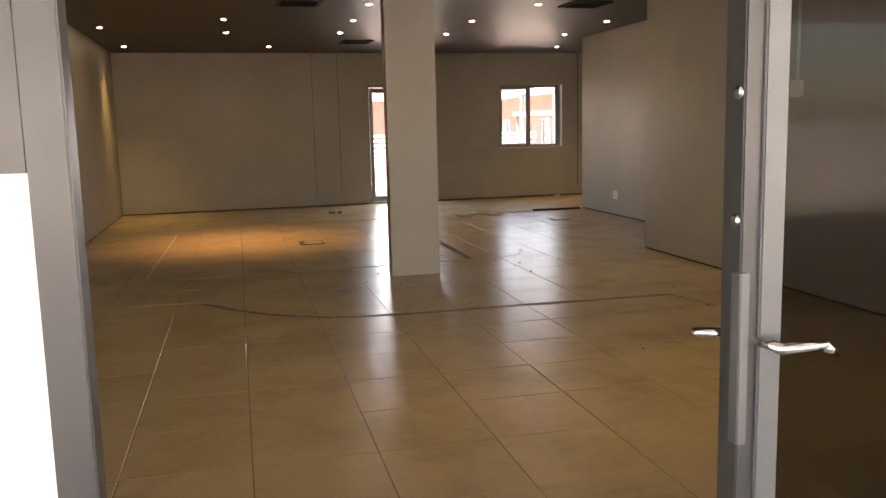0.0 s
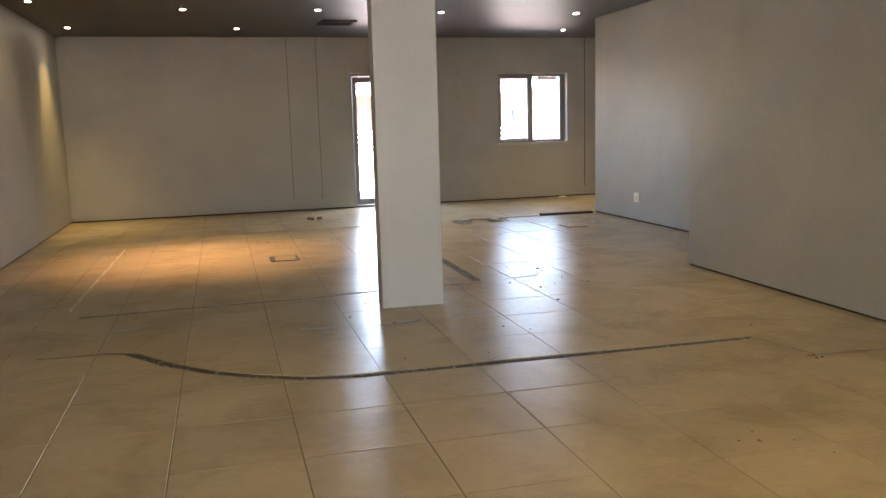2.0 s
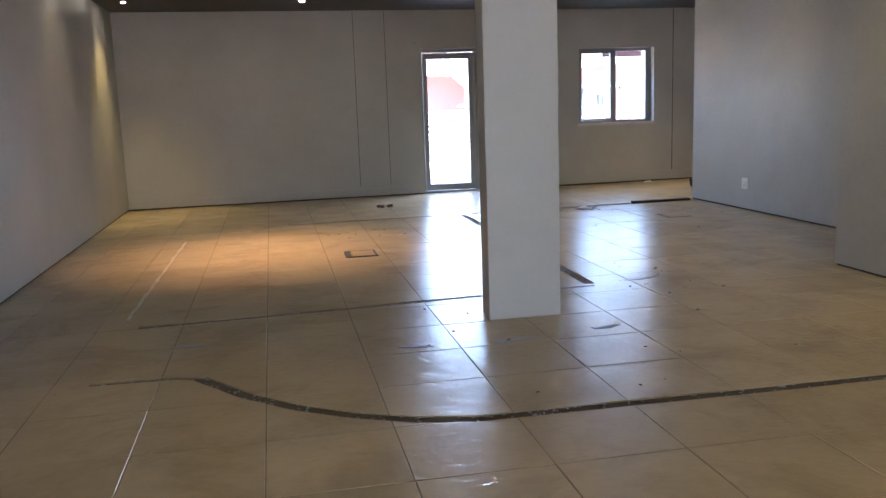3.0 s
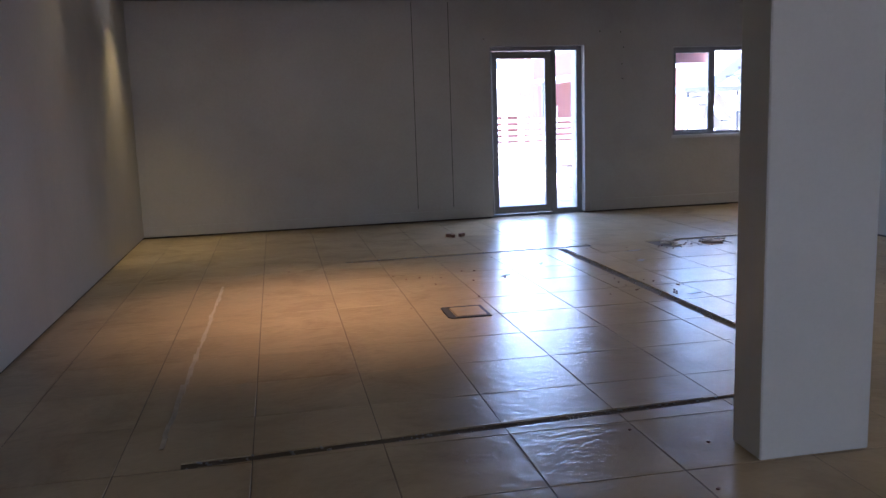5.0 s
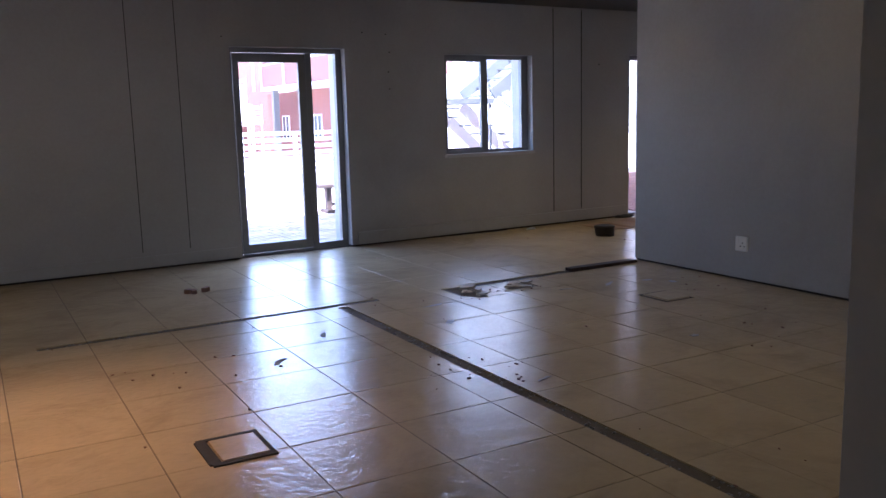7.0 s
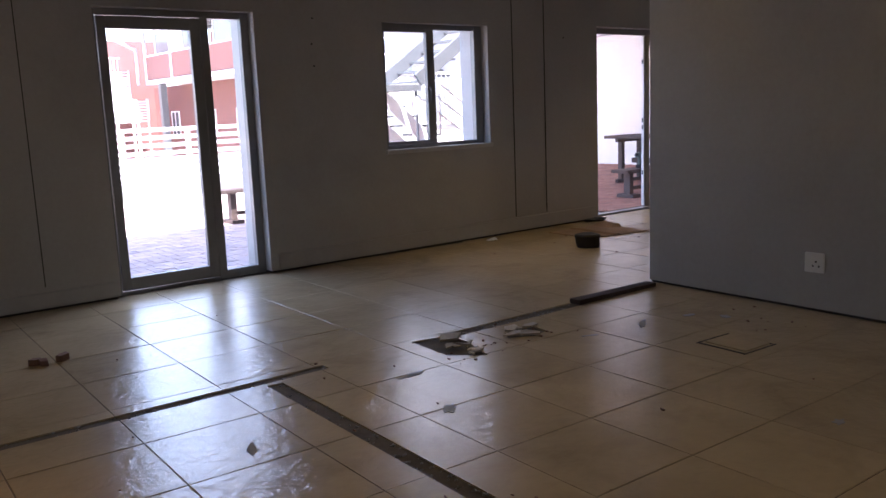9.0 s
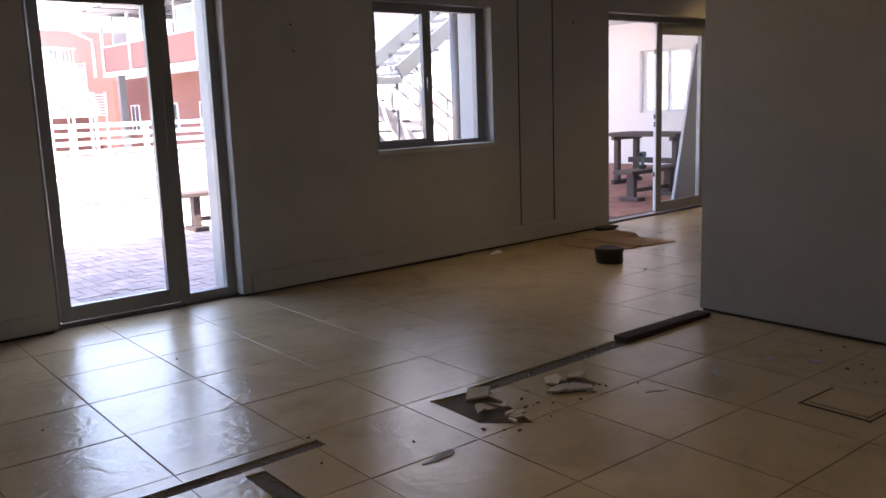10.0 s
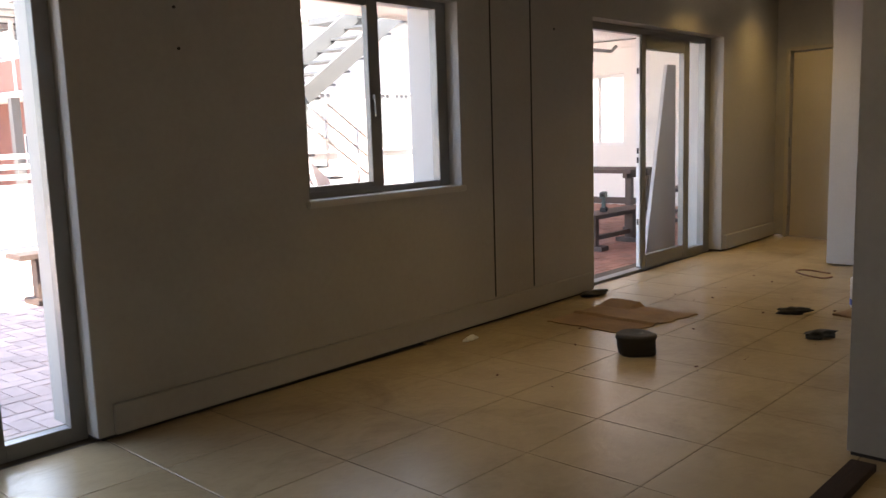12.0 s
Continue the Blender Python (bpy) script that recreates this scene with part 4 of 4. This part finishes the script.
# ---- red gallery building ----
def red_building():
    b = thing("red_building", "red brick two-storey building with roofed gallery", "building")
    g = -1.1
    xf, xw, y0, y1 = 14.3, 15.8, 31.0, 42.0      # gallery face, ground wall, gallery ends
    boxes("wall", [(xw, y0, g, xw + 0.3, 45.3, 2.69)], M_REDWALL, b, "red face brick ground floor wall")
    boxes("wall", [(2.0, 45.3, g, 16.1, 45.6, 4.7)], M_REDWALL, b, "red face brick end wing")
    boxes("gallery_slab", [(xf, y0, 2.69, 19, y1, 2.85)], M_WHITESTEEL, b, "pale steel gallery edge")
    boxes("back_wall", [(17.2, y0, 2.85, 17.4, y1, 4.85)], M_REDPANEL, b, "salmon inner wall of the gallery")
    k = 4
    step = (y1 - y0) / k
    for i in range(k):
        y = y0 + i * step
        boxes("panel", [(xf + 0.05, y + 0.06, 2.88, xf + 0.12, y + step - 0.06, 3.77)], M_REDPANEL, b, "salmon red gallery panel")
        boxes("mullion", [(xf, y - 0.05, 2.85, xf + 0.1, y + 0.05, 4.86)], M_WHITESTEEL, b, "white steel post")
        w = boxes("window", [(xf + 0.06, y + 0.06, 3.8, xf + 0.08, y + step * 0.55, 4.55)], M_PALEGLASS, b, "gallery glazing")
        boxes("frame", [(xf + 0.03, y + step * 0.55, 3.8, xf + 0.1, y + step * 0.55 + 0.06, 4.85), (xf + 0.03, y + 0.06, 4.55, xf + 0.1, y + step * 0.55, 4.61), (xf + 0.03, y + 0.06, 3.77, xf + 0.1, y + step - 0.06, 3.83)], M_WHITESTEEL, w)
    boxes("mullion", [(xf, y1 - 0.1, 2.85, xf + 0.1, y1, 4.86)], M_WHITESTEEL, b, "white steel post")
    boxes("panel", [(xf + 0.15, y1 - 0.08, 2.88, 17.2, y1 - 0.02, 3.77)], M_REDPANEL, b, "salmon red gallery panel")
    boxes("roof", [(13.05, y0 - 0.4, 5.0, 19, y1 + 0.4, 5.06)], M_STEEL, b, "thin grey sheet roof")
    for i in range(9):
        y = y0 + 0.2 + i * 1.42
        boxes("rafter", [(13.15, y, 4.87, 17.2, y + 0.09, 5.0)], M_WHITESTEEL, b)
    boxes("fascia", [(13.05, y0 - 0.4, 4.93, 13.09, y1 + 0.4, 5.0)], M_WHITESTEEL, b, "white fascia edge")
    for y in (33.4, 37.0, 40.6):
        boxes("column", [(xf + 0.05, y, g, xf + 0.3, y + 0.25, 2.69)], M_STEEL, b, "grey steel column")
    for y in (33.8, 36.2, 38.9, 42.6):
        w = boxes("window", [(xw - 0.03, y, 0.6, xw + 0.02, y + 0.75, 1.58)], M_DARKGLASS, b)
        boxes("frame", [(xw - 0.05, y - 0.05, 0.55, xw, y, 1.63), (xw - 0.05, y + 0.75, 0.55, xw, y + 0.8, 1.63), (xw - 0.05, y, 1.58, xw, y + 0.75, 1.63), (xw - 0.05, y + 0.35, 0.6, xw, y + 0.4, 1.58)], M_WHITESTEEL, w)
    bm = bmesh.new()
    tube(bm, (14.1, 42.3, 2.7), (14.1, 42.3, 4.1), 0.06, 8)
    tube(bm, (14.1, 42.3, 4.1), (13.4, 43.4, 4.7), 0.06, 8)
    part("downpipe", bm, M_WHITESTEEL, b, "white downpipe", 0, True)
    for x in (11.9, 12.9):
        w = boxes("window", [(x, 45.26, 3.3, x + 0.8, 45.31, 4.0)], M_DARKGLASS, b)
        boxes("frame", [(x - 0.05, 45.22, 3.25, x, 45.3, 4.05), (x + 0.8, 45.22, 3.25, x + 0.85, 45.3, 4.05), (x, 45.22, 4.0, x + 0.8, 45.3, 4.05)], M_WHITESTEEL, w)
    lv = thing("louvre_screen", "white slatted louvre screen beside the gallery", "louvre")
    for i in range(7):
        boxes("slat", [(13.88, 42.42, 1.36 + i * 0.11, 14.42, 42.5, 1.42 + i * 0.11)], M_WHITESTEEL, lv)
    boxes("frame", [(13.82, 42.42, 1.28, 13.88, 42.52, 2.16), (14.42, 42.42, 1.28, 14.48, 42.52, 2.16), (13.82, 42.5, 1.24, 14.48, 42.58, 1.3)], M_WHITESTEEL, lv)
    for x in (13.82, 14.42):
        boxes("post", [(x, 42.52, -1.05, x + 0.06, 42.58, 2.16)], M_WHITESTEEL, lv)
    r = thing("gallery_railing", "white steel railing on the upper walkway", "railing")
    boxes("rail", [(8.0, 43.7, 3.84, 13.9, 43.75, 3.9), (8.0, 43.7, 3.2, 13.9, 43.75, 3.26)], M_WHITESTEEL, r)
    for i in range(40):
        boxes("bar", [(8.05 + i * 0.147, 43.71, 3.26, 8.08 + i * 0.147, 43.74, 3.84)], M_WHITESTEEL, r)
    boxes("slab", [(8.0, 43.6, 2.85, 14.2, 45.3, 3.1)], M_WHITESTEEL, r, "pale walkway slab")
    st = thing("white_staircase", "white steel staircase with slatted sides", "staircase")
    for y in (41.6, 42.8):
        bm = bmesh.new()
        bar(bm, (13.5, y, 1.35), (11.6, y, 3.0), 0.06, 0.28)
        part("stringer", bm, M_WHITESTEEL, st)
        for k in range(6):
            bm = bmesh.new()
            bar(bm, (13.5, y, 1.65 + k * 0.15), (11.6, y, 3.3 + k * 0.15), 0.03, 0.09)
            part("side_slat", bm, M_WHITESTEEL, st)
    for i in range(9):
        boxes("tread", [(13.25 - i * 0.2, 41.63, 1.4 + i * 0.175, 13.5 - i * 0.2, 42.77, 1.44 + i * 0.175)], M_WHITESTEEL, st)
    boxes("landing", [(12.0, 41.4, 1.22, 13.7, 43.0, 1.32)], M_WHITESTEEL, st)
    for k in range(7):
        boxes("side_slat", [(12.0, 41.38, 1.36 + k * 0.11, 13.65, 41.42, 1.41 + k * 0.11)], M_WHITESTEEL, st)
        boxes("side_slat", [(13.1, 42.9, 2.62 + k * 0.1, 13.98, 42.94, 2.67 + k * 0.1)], M_WHITESTEEL, st)
    for x in (12.0, 12.8, 13.6):
        boxes("post", [(x, 41.42, -1.1, x + 0.08, 41.5, 2.12)], M_WHITESTEEL, st)
    for x in (13.1, 13.92):
        boxes("post", [(x, 42.94, -1.1, x + 0.06, 43.0, 3.32)], M_WHITESTEEL, st)


red_building()


def terrace_fence():
    f = thing("terrace_fence", "white horizontal slat balustrade along the terrace", "fence")
    for i in range(14):
        x = 1.0 + i * 1.1
        if x > 10.5:
            break
        boxes("post", [(x, 21.5, -0.06, x + 0.07, 21.57, 1.17)], M_WHITESTEEL, f)
    for k in range(7):
        boxes("slat", [(1.0, 21.45, 0.34 + k * 0.128, 10.2, 21.49, 0.34 + k * 0.128 + 0.062)], M_WHITESTEEL, f)


terrace_fence()
# added wall, stands for the bright ground between the lower fence slats
structure(boxes("wall_fence_backing", [(-4, 24.6, -1.1, 11.0, 24.8, 0.55)], M_CONC), "low grey wall added to back the fence slats", "wall")


# ---- brick paving, herringbone ----
def brick_mesh(name, mat):
    bm = bmesh.new()
    box(bm, -0.0985, -0.0485, -0.03, 0.0985, 0.0485, 0.0)
    return finish(name, bm, mat, 0.004)


def herringbone(x0, y0, x1, y1):
    """Centres and turns of 0.2 x 0.1 bricks over a rectangle."""
    out = []
    for j in range(int((y1 - y0) / 0.1) + 8):
        for i in range(int((x1 - x0) / 0.4) + 8):
            bx = x0 - 0.8 + i * 0.4 + ((-j) % 4) * 0.1
            by = y0 - 0.4 + j * 0.1
            for cx, cy, rz in ((bx, by, 0), (bx + 0.15, by + 0.05, 90)):
                if x0 <= cx <= x1 and y0 <= cy <= y1:
                    out.append((cx, cy, rz))
    return out


pav = structure(boxes("pavement_terrace", [(-3, YO + 0.002, -0.2, 10.0, 21.9, -0.043)], M_SAND), "brick paved terrace in herringbone", "pavement")
brick = brick_mesh("brick", M_BRICK)
rest_v, rest_f = [], []
count = 0
for cx, cy, rz in herringbone(1.5, YO + 0.06, 9.9, 21.4):
    if 4.4 < cx < 6.5 and cy < 17.0 and count < 300:
        o = new("brick", brick)
        o.parent = pav
        o.matrix_basis = pose(cx, cy, -0.035 + random.uniform(-0.003, 0.003), random.uniform(-1, 1), random.uniform(-1, 1), rz)
        count += 1
    else:
        a, b = (0.0985, 0.0485) if rz == 0 else (0.0485, 0.0985)
        zt = -0.035 + random.uniform(-0.003, 0.003)
        k = len(rest_v)
        rest_v += [(cx - a, cy - b, zt), (cx + a, cy - b, zt), (cx + a, cy + b, zt), (cx - a, cy + b, zt), (cx - a, cy - b, -0.065), (cx + a, cy - b, -0.065), (cx + a, cy + b, -0.065), (cx - a, cy + b, -0.065)]
        rest_f += [(k, k + 1, k + 2, k + 3), (k, k + 4, k + 5, k + 1), (k + 1, k + 5, k + 6, k + 2), (k + 2, k + 6, k + 7, k + 3), (k + 3, k + 7, k + 4, k)]
me = bpy.data.meshes.new("bricks")
me.from_pydata(rest_v, [], rest_f)
me.materials.append(M_BRICK_I)
rest = tagged(new("bricks", me), kind="stuff")
rest.parent = pav
pat = structure(boxes("pavement_patio", [(10.0, YO + 0.002, -0.2, 16.5, 21.9, -0.062)], M_SAND), "red brick paved patio floor", "pavement")
rest_v, rest_f = [], []
for j in range(60):
    for i in range(31):
        cx, cy = 10.1 + i * 0.2 + (j % 2) * 0.1, YO + 0.07 + j * 0.1
        zt = -0.035 + random.uniform(-0.002, 0.002)
        k = len(rest_v)
        a, b = 0.097, 0.047
        rest_v += [(cx - a, cy - b, zt), (cx + a, cy - b, zt), (cx + a, cy + b, zt), (cx - a, cy + b, zt), (cx - a, cy - b, -0.065), (cx + a, cy - b, -0.065), (cx + a, cy + b, -0.065), (cx - a, cy + b, -0.065)]
        rest_f += [(k, k + 1, k + 2, k + 3), (k, k + 4, k + 5, k + 1), (k + 1, k + 5, k + 6, k + 2), (k + 2, k + 6, k + 7, k + 3), (k + 3, k + 7, k + 4, k)]
me = bpy.data.meshes.new("bricks")
me.from_pydata(rest_v, [], rest_f)
me.materials.append(M_BRICK_RED)
rest = tagged(new("bricks", me), kind="stuff")
rest.parent = pat

# ================= floor tiles, cut round the old wall channels =================
PITCH, SPIN = 0.51, 0.034


def lattice(i, j):
    u, v = 0.179 + PITCH * i, -0.150 + PITCH * j
    return u * math.cos(SPIN) + v * math.sin(SPIN), -u * math.sin(SPIN) + v * math.cos(SPIN)


def band(a, b, w, ext=0.0):
    """Convex strip from a to b, counter-clockwise."""
    (ax, ay), (bx, by) = a, b
    d = math.hypot(bx - ax, by - ay)
    tx, ty = (bx - ax) / d, (by - ay) / d
    nx, ny = -ty * w / 2, tx * w / 2
    ax, ay, bx, by = ax - tx * ext, ay - ty * ext, bx + tx * ext, by + ty * ext
    return [(ax - nx, ay - ny), (bx - nx, by - ny), (bx + nx, by + ny), (ax + nx, ay + ny)]


CUTS = []
curve = [(0.56, 5.90), (0.97, 5.87), (1.08, 5.82), (1.29, 5.50), (1.51, 5.26), (1.73, 5.09), (1.98, 4.95), (2.22, 4.88), (2.42, 4.87), (3.4, 4.82), (4.58, 4.77)]
for a, b in zip(curve, curve[1:]):
    CUTS.append(band(a, b, 0.072 if a[0] > 1 else 0.04, 0.008))
CUTS += [band((4.58, 4.77), (4.66, 4.33), 0.02), band((4.66, 4.33), (5.47, 4.24), 0.022),
         band((0.66, 7.00), (2.90, 7.05), 0.06), band((2.9, 7.05), (3.70, 7.07), 0.04),
         band((1.80, 11.36), (4.18, 11.34), 0.07), band((3.69, 7.13), (3.85, 11.27), 0.08),
         band((5.0, 11.335), (6.86, 11.32), 0.095),
         ]
HOLES = [[(4.745, 11.03), (4.90, 10.88), (4.99, 11.16), (5.0, 11.34), (4.765, 11.38)], [(5.20, 11.05), (5.33, 10.97), (5.46, 11.0), (5.48, 11.14), (5.30, 11.16)]]
CUTS += HOLES


# crumbs of mortar left in the channels
bm = bmesh.new()
rc = random.Random(21)
for cut in CUTS[:17]:
    (ax, ay), (bx, by), (cx, cy), (dx, dy) = cut
    length = math.hypot(bx - ax, by - ay)
    for _ in range(int(length * 40)):
        u, v = rc.random(), rc.choice((rc.uniform(0.0, 0.3), rc.uniform(0.7, 1.0), rc.random()))
        px = (ax + u * (bx - ax)) * (1 - v) + (dx + u * (cx - dx)) * v
        py = (ay + u * (by - ay)) * (1 - v) + (dy + u * (cy - dy)) * v
        sz = rc.uniform(0.003, 0.010)
        obox(bm, pose(px, py, -0.0065 + sz * 0.35, rc.uniform(0, 50), rc.uniform(0, 40), rc.uniform(0, 180)), sz * rc.uniform(1, 2.4), sz, sz * 0.8)
tagged(part("mortar_crumbs", bm, M_CONC), "crumbs of old mortar lying in the floor channels", "debris", kind="stuff")


def clip(poly, p, q, keep_left):
    out = []
    k = len(poly)

    def side(r):
        s = (q[0] - p[0]) * (r[1] - p[1]) - (q[1] - p[1]) * (r[0] - p[0])
        return s if keep_left else -s

    for i in range(k):
        a, b = poly[i], poly[(i + 1) % k]
        sa, sb = side(a), side(b)
        if sa >= 0:
            out.append(a)
        if (sa > 0 > sb) or (sa < 0 < sb):
            t = sa / (sa - sb)
            out.append((a[0] + t * (b[0] - a[0]), a[1] + t * (b[1] - a[1])))
    return out


def area(poly):
    return 0.5 * sum(a[0] * b[1] - b[0] * a[1] for a, b in zip(poly, poly[1:] + poly[:1]))


def subtract(poly, cut):
    pieces, rest_p = [], poly
    for p, q in zip(cut, cut[1:] + cut[:1]):
        if len(rest_p) < 3:
            break
        outside = clip(rest_p, p, q, False)
        if len(outside) > 2 and area(outside) > 2e-5:
            pieces.append(outside)
        rest_p = clip(rest_p, p, q, True)
    if len(rest_p) < 3 or area(rest_p) < 1e-6:
        return [poly]
    return pieces


floor = structure(boxes("floor", [(-0.9, 0.2, -0.0145, -0.89, 0.21, -0.0135)], M_JOINT), "beige glazed floor tiles, smudged and scraped", "floor")
whole = bmesh.new()
hp = PITCH / 2 - 0.002
box(whole, -hp, -hp, -0.013, hp, hp, 0)
top = [f for f in whole.faces if f.normal.z > 0.5 or all(v.co.z > -0.001 for v in f.verts)]
bmesh.ops.bevel(whole, geom=list({e for f in top for e in f.edges}), offset=0.0018, segments=1, affect="EDGES")
tile_mesh = finish("tile", whole, M_TILE)
joint_v, joint_f, far_v, far_f = [], [], [], []
made = 0
for j in range(-2, 33):
    for i in range(-3, 30):
        cx, cy = lattice(i + 0.5, j + 0.5)
        main = left_x(cy) - 0.3 < cx < (near_x(cy) + 0.35 if cy < 7.0 else 7.25) and 0.2 < cy < 14.15
        passage = 7.2 <= cx < 13.4 and 11.3 < cy < 14.15
        if not (main or passage):
            continue
        c, s = math.cos(SPIN), math.sin(SPIN)
        quad = [(cx + (a * c + b * s) * hp, cy + (-a * s + b * c) * hp) for a, b in ((-1, -1), (1, -1), (1, 1), (-1, 1))]
        quad = clip(clip(quad, (0, YB + 0.1), (1, YB + 0.1), False), (0, YF - 0.05), (1, YF - 0.05), True)
        if len(quad) < 3:
            continue
        cut_here = False
        polys = [quad]
        for cut in CUTS:
            if max(math.hypot(x - cx, y - cy) for x, y in quad) + 3.0 < min(math.hypot(x - cx, y - cy) for x, y in cut):
                continue
            nxt = []
            for p in polys:
                r = subtract(p, cut)
                if len(r) != 1 or r[0] is not p:
                    cut_here = True
                nxt += r
            polys = nxt
        near = made < 300 and cx < 5.8 and cy > 1.9
        tilt = (random.uniform(-0.12, 0.12), random.uniform(-0.12, 0.12))
        if near and not cut_here and len(quad) == 4 and cy < YB - 0.2:
            o = new("tile", tile_mesh)
            o.parent = floor
            o.matrix_basis = pose(cx, cy, random.uniform(-0.0006, 0.0006), tilt[0], tilt[1], math.degrees(-SPIN) + 90 * random.randint(0, 3))
            made += 1
        elif near:
            bm = bmesh.new()
            for p in polys:
                prism(bm, p, -0.013, 0.0)
            o = part("tile", bm, M_TILE, floor)
            made += 1
        else:
            for p in polys:
                k = len(far_v)
                m = len(p)
                far_v += [(x, y, 0.0) for x, y in p] + [(x, y, -0.013) for x, y in p]
                far_f.append(tuple(range(k, k + m)))
                far_f += [(k + (t + 1) % m, k + t, k + m + t, k + m + (t + 1) % m) for t in range(m)]
me = bpy.data.meshes.new("tiles")
me.from_pydata(far_v, [], far_f)
me.materials.append(M_TILE)
o = tagged(new("tiles", me), kind="stuff")
o.parent = floor

# joint filler just under the tile faces, left out along the channels
bm = bmesh.new()
for j in range(-2, 33):
    for i in range(-3, 30):
        for horizontal in (True, False):
            a, b = (lattice(i, j), lattice(i + 1, j)) if horizontal else (lattice(i, j), lattice(i, j + 1))
            mx, my = (a[0] + b[0]) / 2, (a[1] + b[1]) / 2
            if not (-0.5 < mx < (near_x(my) + 0.1 if my < 7 else (7.2 if my < 11.3 else 13.2)) and 0.3 < my < YB):
                continue
            polys = [band(a, b, 0.005)]
            for cut in CUTS:
                polys = [r for p in polys for r in subtract(p, cut)]
            for p in polys:
                if len(p) > 2:
                    bm.faces.new([bm.verts.new((x, y, -0.0022)) for x, y in p])
o = tagged(part("joint", bm, M_JOINT, floor), kind="stuff")
